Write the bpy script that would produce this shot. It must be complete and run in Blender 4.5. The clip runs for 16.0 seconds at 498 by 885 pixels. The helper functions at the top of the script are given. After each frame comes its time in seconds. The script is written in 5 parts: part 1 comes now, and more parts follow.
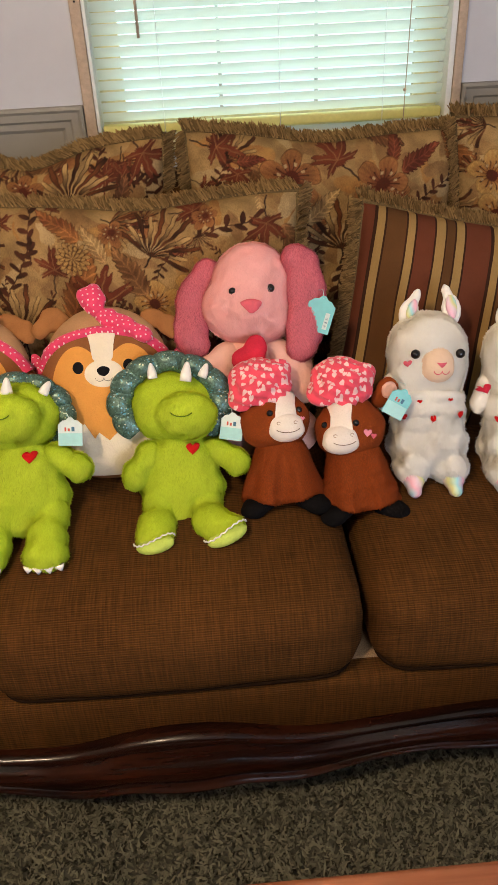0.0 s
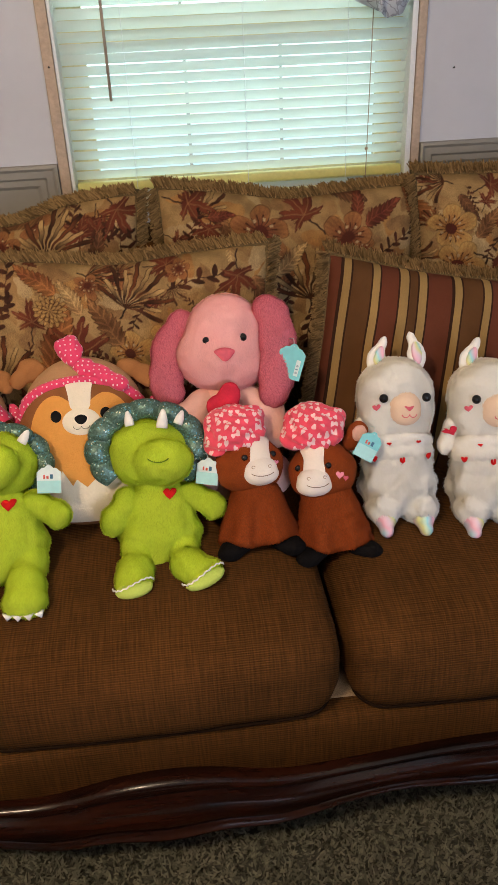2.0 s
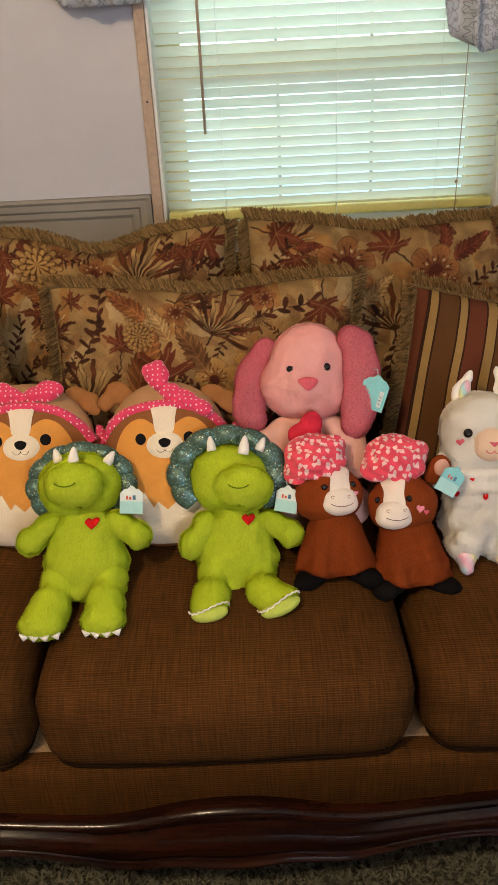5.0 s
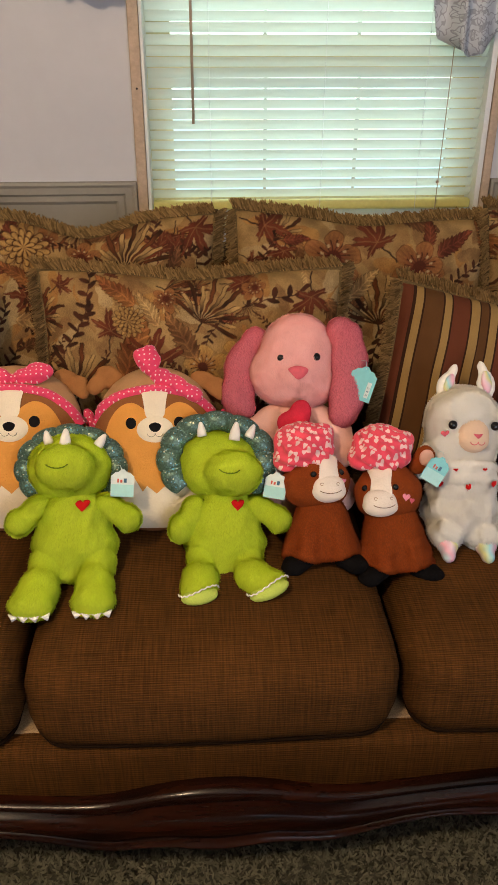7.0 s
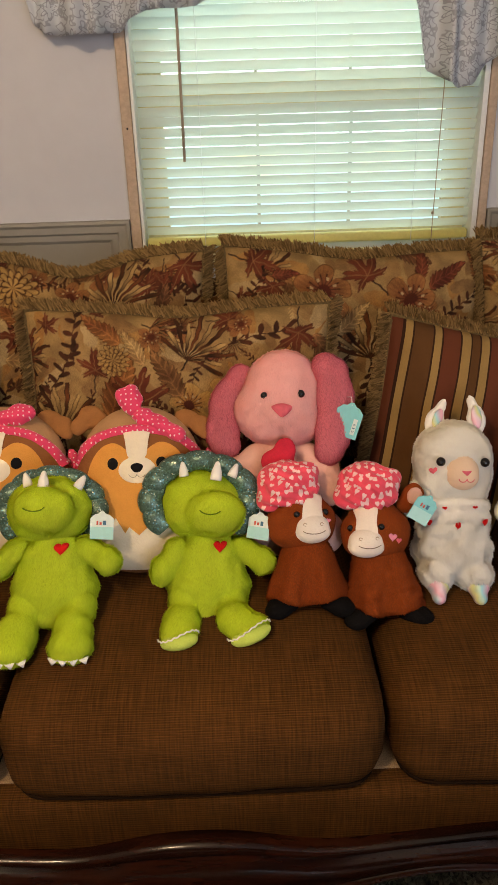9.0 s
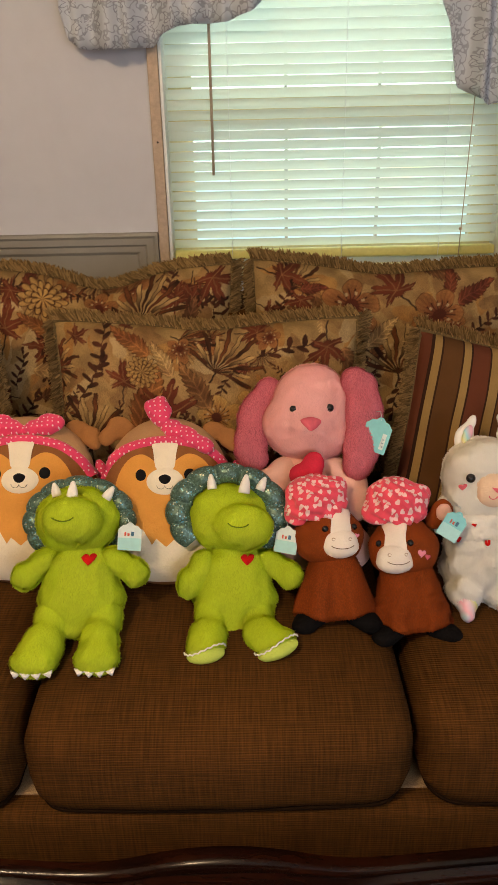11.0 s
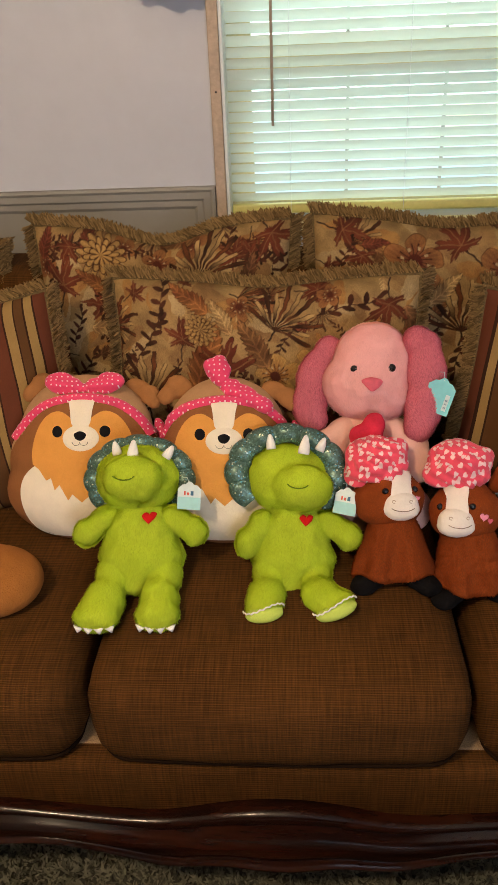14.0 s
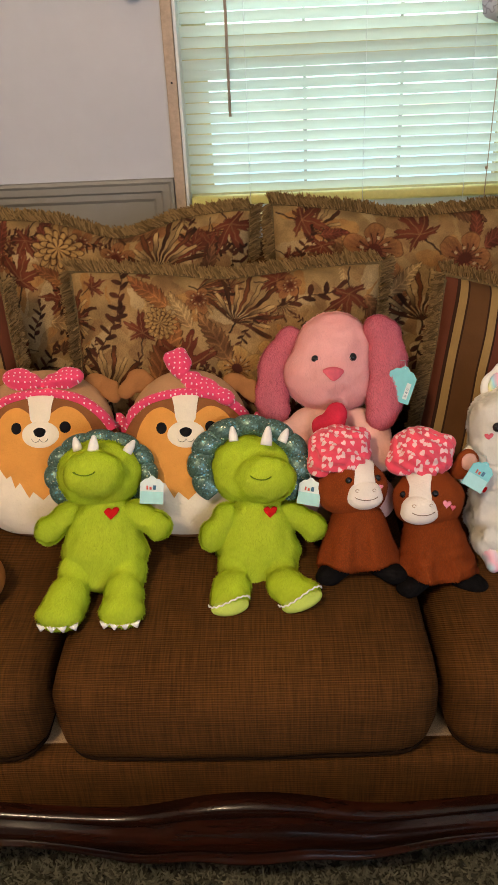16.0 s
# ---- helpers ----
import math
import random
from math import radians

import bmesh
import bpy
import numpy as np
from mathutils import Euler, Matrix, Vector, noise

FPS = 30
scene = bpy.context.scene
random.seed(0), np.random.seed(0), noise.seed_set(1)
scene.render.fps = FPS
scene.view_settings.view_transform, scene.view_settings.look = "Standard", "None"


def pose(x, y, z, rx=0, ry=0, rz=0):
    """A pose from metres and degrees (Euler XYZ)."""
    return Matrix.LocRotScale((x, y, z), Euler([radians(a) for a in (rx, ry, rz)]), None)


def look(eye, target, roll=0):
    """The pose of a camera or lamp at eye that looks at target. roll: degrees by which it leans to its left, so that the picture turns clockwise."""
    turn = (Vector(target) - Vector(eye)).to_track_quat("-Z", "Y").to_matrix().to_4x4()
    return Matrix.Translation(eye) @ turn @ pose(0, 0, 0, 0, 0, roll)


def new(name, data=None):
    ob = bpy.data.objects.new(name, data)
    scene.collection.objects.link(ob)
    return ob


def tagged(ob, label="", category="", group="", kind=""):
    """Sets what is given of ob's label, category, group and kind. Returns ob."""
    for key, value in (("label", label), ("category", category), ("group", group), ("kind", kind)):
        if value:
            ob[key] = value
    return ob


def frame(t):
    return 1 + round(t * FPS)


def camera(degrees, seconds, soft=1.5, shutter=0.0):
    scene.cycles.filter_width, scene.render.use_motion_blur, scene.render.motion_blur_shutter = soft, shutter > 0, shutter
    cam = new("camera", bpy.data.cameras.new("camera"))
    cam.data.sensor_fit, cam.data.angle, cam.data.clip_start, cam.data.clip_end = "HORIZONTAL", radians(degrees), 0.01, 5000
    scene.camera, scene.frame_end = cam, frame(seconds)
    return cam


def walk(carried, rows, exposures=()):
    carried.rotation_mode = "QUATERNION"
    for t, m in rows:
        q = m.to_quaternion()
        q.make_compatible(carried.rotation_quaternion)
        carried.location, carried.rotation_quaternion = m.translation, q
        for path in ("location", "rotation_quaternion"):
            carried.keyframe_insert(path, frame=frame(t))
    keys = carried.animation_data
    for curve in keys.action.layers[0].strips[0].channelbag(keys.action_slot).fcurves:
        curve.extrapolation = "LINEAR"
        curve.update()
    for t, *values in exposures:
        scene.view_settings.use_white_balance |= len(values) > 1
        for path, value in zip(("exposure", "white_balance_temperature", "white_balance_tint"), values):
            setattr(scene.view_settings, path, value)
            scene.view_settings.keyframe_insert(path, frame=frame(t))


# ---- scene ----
cam = camera(34.9, 16.0)
PATH = [
    (0, (0.115, 0.006, 1.267), (0.186, 1.672, 0.164), -2.9),
    (0.5, (0.106, -0.011, 1.267), (0.221, 1.664, 0.179), -3.8),
    (1, (0.116, -0.028, 1.282), (0.257, 1.657, 0.214), -3.8),
    (1.5, (0.099, -0.022, 1.29), (0.247, 1.682, 0.252), -3.3),
    (2, (0.106, -0.024, 1.28), (0.26, 1.699, 0.276), -2.5),
    (2.5, (0.115, -0.03, 1.28), (0.268, 1.703, 0.294), -2.1),
    (3, (0.113, -0.028, 1.284), (0.225, 1.721, 0.32), -2.6),
    (3.5, (0.102, -0.024, 1.289), (0.163, 1.736, 0.343), -2.9),
    (4, (0.109, -0.025, 1.283), (0.112, 1.74, 0.342), -3.4),
    (4.5, (0.106, -0.025, 1.288), (0.068, 1.741, 0.35), -3.5),
    (7, (0.028, -0.049, 1.28), (0.125, 1.71, 0.333), 0.1),
    (7.5, (0.057, -0.045, 1.291), (0.141, 1.724, 0.361), -0.5),
    (8, (0.11, -0.032, 1.289), (0.155, 1.747, 0.375), -1.5),
    (10.5, (0.097, -0.019, 1.279), (0.102, 1.79, 0.426), -1.5),
    (11, (0.083, -0.019, 1.284), (0.073, 1.79, 0.431), -1.3),
    (11.5, (0.085, -0.004, 1.285), (0.032, 1.794, 0.409), -1.5),
    (12, (0.075, 0.003, 1.289), (0.003, 1.787, 0.388), -1.3),
    (12.5, (0.055, -0.004, 1.288), (-0.047, 1.765, 0.361), -1.2),
    (13, (0.083, -0.008, 1.284), (-0.008, 1.748, 0.332), -0.9),
    (13.5, (0.065, -0.006, 1.287), (-0.059, 1.747, 0.331), -1.7),
    (14, (0.065, -0.006, 1.291), (-0.069, 1.746, 0.336), -2.6),
    (14.5, (0.079, -0.005, 1.273), (-0.032, 1.743, 0.309), -3.2),
    (15, (0.095, -0.009, 1.273), (-0.005, 1.742, 0.31), -3.7),
    (15.5, (0.093, 0.008, 1.282), (0.013, 1.759, 0.319), -3.4),
    (16, (0.079, -0.001, 1.281), (0.017, 1.748, 0.314), -2.8),
]
walk(cam, [(t, look(eye, target, roll)) for t, eye, target, roll in PATH],
     [(0, 0.18, 6050, 10), (1.5, 0.08, 5900, 10), (3, -0.04, 5750, 10), (4, -0.08, 6300, 10), (4.5, -0.10, 6350, 10), (7, -0.05, 6300, 10), (8, -0.09, 6450, 10), (10.5, -0.15, 6750, 10), (11.5, -0.15, 6700, 10), (13, -0.06, 6450, 10), (14.5, 0.0, 6200, 10), (16, -0.02, 6150, 10)])

# ---- light ----
world = bpy.data.worlds.new("sky")
scene.world = world
world.use_nodes = True
wn = world.node_tree.nodes
sky = wn.new("ShaderNodeTexSky")
sky.sky_type, sky.sun_disc, sky.sun_elevation, sky.sun_rotation = "NISHITA", False, radians(50), radians(200)
world.node_tree.links.new(sky.outputs[0], wn["Background"].inputs[0])
wn["Background"].inputs[1].default_value = 0.1


def lamp(name, kind, m, energy, color, **more):
    data = bpy.data.lights.new(name, kind)
    data.energy, data.color = energy, color
    if "size" in more:
        data.shape, data.size, data.size_y = "RECTANGLE", more["size"][0], more["size"][1]
    if "radius" in more:
        data.shadow_soft_size = more["radius"]
    ob = new(name, data)
    ob.matrix_world = m
    return ob


# unseen warm ceiling lamp behind the viewer, daylight at the south opening and at the blinds
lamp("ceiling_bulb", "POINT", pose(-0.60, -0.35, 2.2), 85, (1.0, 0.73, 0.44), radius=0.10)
# cool area light, added at an unseen opening to cool and lift the room
lamp("added_south_light", "AREA", look((1.2, -2.44, 1.5), (0.4, 1.5, 0.9)), 38, (0.88, 0.90, 1.0), size=(1.5, 1.3))
lamp("blind_daylight", "AREA", look((0.27, 2.6, 1.6), (0.27, 1.0, 1.3)), 9, (0.62, 0.88, 1.0), size=(1.0, 1.2))


# ---- materials ----
class Nodes:
    """Short-hand for building one node material."""

    def __init__(self, name, rough=0.8, metal=0.0, sheen=0.0):
        self.mat = bpy.data.materials.new(name)
        self.mat.use_nodes = True
        self.tree = self.mat.node_tree
        self.bsdf = self.tree.nodes["Principled BSDF"]
        self.bsdf.inputs["Roughness"].default_value = rough
        self.bsdf.inputs["Metallic"].default_value = metal
        self.bsdf.inputs["Sheen Weight"].default_value = sheen
        if rough > 0.75:
            self.bsdf.inputs["Specular IOR Level"].default_value = 0.08
        self.bsdf.inputs["Sheen Roughness"].default_value = 0.5
        self.coord = self.tree.nodes.new("ShaderNodeTexCoord").outputs["Object"]

    def put(self, socket, value):
        if hasattr(value, "is_linked"):
            self.tree.links.new(value, socket)
        elif isinstance(value, tuple) and len(value) == 3 and socket.type == "RGBA":
            socket.default_value = (*value, 1)
        else:
            socket.default_value = value

    def math(self, op, a, b=0.0, c=0.0):
        n = self.tree.nodes.new("ShaderNodeMath")
        n.operation = op
        for i, v in enumerate((a, b, c)):
            self.put(n.inputs[i], v)
        return n.outputs[0]

    def vec(self, op, a, b=(0, 0, 0), scale=1.0):
        n = self.tree.nodes.new("ShaderNodeVectorMath")
        n.operation = op
        self.put(n.inputs[0], a)
        self.put(n.inputs[1], b)
        if op == "SCALE":
            self.put(n.inputs["Scale"], scale)
        return n.outputs["Value"] if op in ("LENGTH", "DOT_PRODUCT", "DISTANCE") else n.outputs[0]

    def split(self, v):
        n = self.tree.nodes.new("ShaderNodeSeparateXYZ")
        self.put(n.inputs[0], v)
        return n.outputs

    def join(self, x, y, z=0.0):
        n = self.tree.nodes.new("ShaderNodeCombineXYZ")
        for i, v in enumerate((x, y, z)):
            self.put(n.inputs[i], v)
        return n.outputs[0]

    def noise(self, v, scale, detail=3.0, rough=0.55):
        n = self.tree.nodes.new("ShaderNodeTexNoise")
        self.put(n.inputs["Vector"], v)
        n.inputs["Scale"].default_value = scale
        n.inputs["Detail"].default_value = detail
        n.inputs["Roughness"].default_value = rough
        return n.outputs["Fac"]

    def cells(self, v, scale, random=1.0, flat=True):
        n = self.tree.nodes.new("ShaderNodeTexVoronoi")
        n.voronoi_dimensions = "2D" if flat else "3D"
        self.put(n.inputs["Vector"], v)
        n.inputs["Scale"].default_value = scale
        n.inputs["Randomness"].default_value = random
        return n.outputs

    def mix(self, fac, a, b):
        n = self.tree.nodes.new("ShaderNodeMix")
        n.data_type = "RGBA"
        self.put(n.inputs["Factor"], fac)
        self.put(n.inputs["A"], a)
        self.put(n.inputs["B"], b)
        return n.outputs["Result"]

    def step(self, value, low, high):
        n = self.tree.nodes.new("ShaderNodeMapRange")
        n.interpolation_type = "SMOOTHSTEP"
        self.put(n.inputs["Value"], value)
        n.inputs["From Min"].default_value, n.inputs["From Max"].default_value = low, high
        return n.outputs["Result"]

    def ramp(self, fac, stops, constant=False):
        n = self.tree.nodes.new("ShaderNodeValToRGB")
        self.put(n.inputs[0], fac)
        r = n.color_ramp
        r.interpolation = "CONSTANT" if constant else "LINEAR"
        while len(r.elements) < len(stops):
            r.elements.new(0.5)
        for e, (p, c) in zip(r.elements, stops):
            e.position, e.color = p, (*c, 1)
        return n.outputs[0]

    def island(self):
        return self.tree.nodes.new("ShaderNodeNewGeometry").outputs["Random Per Island"]

    def seed(self):
        return self.tree.nodes.new("ShaderNodeObjectInfo").outputs["Random"]

    def color(self, c):
        self.put(self.bsdf.inputs["Base Color"], c)
        return self

    def bump(self, h, strength=0.3, dist=0.002):
        n = self.tree.nodes.new("ShaderNodeBump")
        n.inputs["Strength"].default_value = strength
        n.inputs["Distance"].default_value = dist
        self.put(n.inputs["Height"], h)
        self.tree.links.new(n.outputs[0], self.bsdf.inputs["Normal"])
        return self


def dim(c, f):
    return tuple(v * f for v in c)


def plush(name, c, pile=420, depth=0.0022, spread=0.22, sheen=0.15):
    """Short-pile plush: mottled where the pile is brushed, fine grain."""
    n = Nodes(name, 0.95, sheen=sheen)
    big = n.noise(n.coord, 38, 3)
    fine = n.noise(n.coord, pile, 2)
    f = n.math("ADD", n.math("MULTIPLY", big, 0.65), n.math("MULTIPLY", fine, 0.35))
    n.color(n.ramp(f, [(0.3, dim(c, 1 - spread)), (0.52, c), (0.72, tuple(min(1, v * (1 + spread * 0.8)) for v in c))]))
    n.bsdf.inputs["Sheen Tint"].default_value = (*[min(1, v * 1.3 + 0.05) for v in c], 1)
    return n.bump(n.math("ADD", fine, n.math("MULTIPLY", big, 1.5)), 0.5, depth).mat


def strands(name, c, spread=0.35):
    """Single fibres, each with its own shade."""
    n = Nodes(name, 0.9)
    tint = n.ramp(n.island(), [(0.0, dim(c, 1 - spread)), (0.5, c), (1.0, tuple(min(1, v * (1 + spread)) for v in c))])
    n.color(tint)
    tr = n.tree.nodes.new("ShaderNodeBsdfTranslucent")
    n.put(tr.inputs[0], tint)
    both = n.tree.nodes.new("ShaderNodeMixShader")
    both.inputs[0].default_value = 0.48
    n.tree.links.new(n.bsdf.outputs[0], both.inputs[1])
    n.tree.links.new(tr.outputs[0], both.inputs[2])
    n.tree.links.new(both.outputs[0], n.tree.nodes["Material Output"].inputs["Surface"])
    return n.mat


def plain(name, c, rough=0.6, metal=0.0, grain=0.12, scale=120):
    n = Nodes(name, rough, metal)
    f = n.noise(n.coord, scale, 4)
    n.color(n.ramp(f, [(0.3, dim(c, 1 - grain)), (0.7, tuple(min(1, v * (1 + grain)) for v in c))]))
    return n.bump(f, 0.12, 0.001).mat


def printed(name, ground, mark, scale, heart=True, size=0.3):
    """Cloth with a scattered print of small hearts or dots."""
    n = Nodes(name, 0.7, sheen=0.3)
    x, y, z = n.split(n.coord)
    p = n.vec("SCALE", n.join(x, n.math("ADD", z, n.math("MULTIPLY", y, 0.5))), scale=1.0)
    out = n.cells(p, scale, 0.75 if heart else 0.35)
    d = n.vec("SUBTRACT", n.vec("SCALE", p, scale=scale), n.vec("SCALE", out["Position"], scale=scale))
    if heart:
        turn = n.tree.nodes.new("ShaderNodeVectorRotate")
        turn.rotation_type = "Z_AXIS"
        n.put(turn.inputs["Vector"], d)
        n.put(turn.inputs["Angle"], n.math("MULTIPLY", n.math("SUBTRACT", n.split(out["Color"])[0], 0.5), 2.0))
        u, v, _ = n.split(turn.outputs[0])
        v = n.math("SUBTRACT", v, n.math("MULTIPLY", n.math("SQRT", n.math("ABSOLUTE", u)), 0.42))
        r = n.vec("LENGTH", n.join(u, n.math("ADD", v, 0.1)))
    else:
        r = n.vec("LENGTH", d)
    m = n.step(r, size, size * 0.82)
    shade = n.noise(n.coord, 60, 3)
    base = n.ramp(shade, [(0.3, dim(ground, 0.86)), (0.7, ground)])
    n.color(n.mix(m, base, mark))
    return n.bump(n.noise(n.coord, 700, 2), 0.25, 0.0008).mat


def printed_cloth(name):
    """Woven tapestry cloth that takes its colours from the print laid on the mesh."""
    n = Nodes(name, 0.85)
    ink = n.tree.nodes.new("ShaderNodeVertexColor")
    ink.layer_name = "print"
    tone = n.noise(n.coord, 26, 4)
    weave = n.noise(n.vec("MULTIPLY", n.coord, (1.0, 1.0, 0.35)), 900, 2)
    f = n.math("ADD", n.math("MULTIPLY", tone, 0.55), n.math("MULTIPLY", weave, 0.45))
    n.color(n.mix(n.step(f, 0.62, 0.38), ink.outputs[0], n.mix(0.42, ink.outputs[0], (0.03, 0.016, 0.008))))
    return n.bump(weave, 0.35, 0.0012).mat


def wash(a, b, f):
    f = np.clip(f, 0, 1)[:, None]
    return np.asarray(a) * (1 - f) + np.asarray(b) * f


def draw(X, Z, col, kind, x, z, r, turn):
    """Prints one motif on the cloth: a leaf, maple leaf, flower, mum, fan or sprig."""
    near = np.nonzero((np.abs(X - x) < r * 1.3) & (np.abs(Z - z) < r * 1.3))[0]
    if len(near) == 0:
        return
    c, s = math.cos(radians(turn)), math.sin(radians(turn))
    a, b = (X[near] - x) / r, (Z[near] - z) / r
    u, v = a * c - b * s, a * s + b * c
    u, v = u + 0.035 * np.sin(v * 5 + x * 90) + 0.015 * np.sin(v * 17 + z * 40), v + 0.035 * np.sin(u * 5 + z * 70)
    rad, th = np.hypot(u, v), np.arctan2(u, v)
    wob = 0.5 + 0.35 * np.sin(u * 5 + 3 * v + x * 60) + 0.15 * np.sin(v * 11 - 6 * np.abs(u))

    def lay(mask, colour):
        col[near[mask]] = colour[mask]

    if kind == "shade":
        half = 0.30 * np.sqrt(np.clip(1 - v * v, 0, 1)) * (1 - 0.5 * v)
        pick = int(abs(x * 11 + z * 17) * 1000) % 4
        deep, pale = (((0.27, 0.15, 0.055), (0.35, 0.21, 0.08)), ((0.40, 0.27, 0.12), (0.44, 0.30, 0.14)), ((0.30, 0.14, 0.04), (0.38, 0.20, 0.06)), ((0.22, 0.12, 0.045), (0.30, 0.17, 0.065)))[pick]
        lay(np.abs(u) < half, wash(deep, pale, wob))
    elif kind == "leaf":
        half = 0.36 * np.sqrt(np.clip(1 - v * v, 0, 1)) * (1 - 0.45 * v) * (0.82 + 0.30 * ((v * 5 + x * 9) % 1))
        pick = int(abs(x * 7 + z * 13) * 1000) % 5
        deep, pale = (((0.085, 0.035, 0.014), (0.21, 0.10, 0.035)), ((0.24, 0.13, 0.05), (0.42, 0.27, 0.11)), ((0.075, 0.017, 0.011), (0.15, 0.04, 0.018)), ((0.06, 0.026, 0.013), (0.14, 0.06, 0.024)), ((0.13, 0.04, 0.015), (0.27, 0.11, 0.032)))[pick]
        tone = wash(deep, pale, wob)
        tone[(np.abs(np.sin((v - np.abs(u) * 1.1) * 11)) > 0.92) & (np.abs(u) > 0.03)] *= 1.7
        tone[np.abs(u) < 0.025] *= 1.8
        tone[np.abs(np.abs(u) - half) < 0.035] *= 0.4
        lay(np.abs(u) < half, tone)
    elif kind == "maple":
        edge = np.full(len(near), 0.26)
        vein = np.ones(len(near))
        for at, ln in ((0, 1.0), (0.95, 0.9), (-0.95, 0.9), (1.95, 0.62), (-1.95, 0.62)):
            edge = np.maximum(edge, ln * np.exp(-np.abs((th - at) / 0.47) ** 1.7))
            vein = np.minimum(vein, np.where(rad < ln * 0.9, np.abs(th - at) * rad, 1))
        edge = edge * (1 + 0.13 * np.sin(th * 23 + x * 50) + 0.05 * np.sin(th * 41))
        tone = wash((0.075, 0.015, 0.010), (0.17, 0.042, 0.018), wob * 0.7 + rad * 0.4)
        tone[vein < 0.018] = (0.21, 0.09, 0.035)
        tone[np.abs(rad - edge) < 0.03] = (0.05, 0.012, 0.008)
        lay((np.abs(u) < 0.03) & (v < 0) & (v > -1), np.full((len(near), 3), 0.03) * [1.2, 0.6, 0.4])
        lay(rad < edge, tone)
    elif kind in ("flower", "gold"):
        lobe = np.abs(np.cos(th * 2.5)) ** 0.55
        edge = (0.42 + 0.55 * lobe) * (0.9 + 0.1 * np.sin(th + x * 30))
        rim = (0.29, 0.125, 0.04) if kind == "flower" else (0.44, 0.26, 0.08)
        mid = (0.13, 0.034, 0.016) if kind == "flower" else (0.28, 0.11, 0.026)
        tone = wash(mid, rim, rad / edge * 1.3 - 0.25 + 0.25 * np.sin(th * 31) * rad)
        tone[rad < 0.2] = (0.085, 0.018, 0.01)
        tone[(np.abs(rad - edge) < 0.03) | ((lobe < 0.22) & (rad > 0.3))] *= 0.5
        tone[(np.abs(np.sin(th * 8)) > 0.93) & (rad < 0.5)] = (0.05, 0.014, 0.009)
        tone[(np.abs(np.sin(th * 4 + 0.4)) > 0.9) & (np.abs(rad - 0.36) < 0.05)] = (0.40, 0.28, 0.14)
        lay(rad < edge, tone)
    elif kind == "mum":
        for ring, m in ((1.0, 15), (0.74, 13), (0.48, 9)):
            lobe = np.abs(np.cos((th + ring) * m / 2))
            edge = ring * (0.62 + 0.38 * lobe ** 0.7)
            tone = wash((0.15, 0.06, 0.018), (0.44, 0.26, 0.085), lobe * 1.2 - 0.2)
            tone[(lobe < 0.38) | (np.abs(rad - edge) < 0.05)] = (0.05, 0.018, 0.008)
            lay(rad < edge, tone)
    elif kind == "fan":
        U, V = u, v + 0.85
        R2, T2 = np.hypot(U, V), np.arctan2(U, V)
        lay((np.abs(U + 0.12 * V * V) < 0.03) & (V < 0.15) & (V > -0.4), np.full((len(near), 3), 0.02) * [1.3, 0.7, 0.5])
        for i in range(11):
            at = -1.25 + 2.5 * i / 10
            ln = 1.75 - 0.35 * abs(at) - (0.25 if i % 2 else 0)
            bent = T2 - at - 0.12 * at * R2
            half = 0.072 * np.clip(R2 / ln, 0, 1) ** 1.6 * np.sqrt(np.clip(1.06 - R2 / ln, 0, 1)) * 2.6 + 0.013
            off = np.abs(bent) * R2
            tone = wash((0.035, 0.016, 0.009), (0.46, 0.29, 0.11), (R2 / ln) ** 1.5 * 1.6 - 0.3) if i % 2 else wash((0.02, 0.009, 0.006), (0.15, 0.045, 0.016), wob)
            tone[off > half * 0.72] = (0.028, 0.012, 0.008)
            lay((off < half) & (R2 < ln), tone)
    elif kind == "sprig":
        bend = 0.28 * np.sin(v * 1.7)
        ink = wash((0.022, 0.010, 0.007), (0.085, 0.026, 0.013), wob)
        lay((np.abs(u - bend) < 0.022) & (np.abs(v) < 0.95), ink)
        for i in range(9):
            vv = -0.75 + 1.7 * i / 8
            uu = 0.28 * math.sin(vv * 1.7)
            t = (0.95 if i % 2 else -0.95) if i < 8 else 0.1
            p, q = u - uu - 0.2 * math.sin(t), v - vv - 0.2 * math.cos(t)
            al, ac = p * math.sin(t) + q * math.cos(t), p * math.cos(t) - q * math.sin(t)
            lay((al / 0.24) ** 2 + (ac / 0.085) ** 2 < 1, ink)


GROUND = (0.37, 0.23, 0.09)
KINDS = ("maple", "sprig", "fan", "leaf", "sprig", "maple", "leaf", "maple", "sprig", "fan", "flower")


def print_floral(X, Z, w, h, motifs, seed):
    """The cloth's colours, each the mean of four close samples, so that the printed edges stay clean."""
    whole = 0
    for dx, dz in ((-0.0004, -0.0004), (0.0004, -0.0004), (-0.0004, 0.0004), (0.0004, 0.0004)):
        whole = whole + print_once(X + dx, Z + dz, w, h, motifs, seed) / 4
    return whole


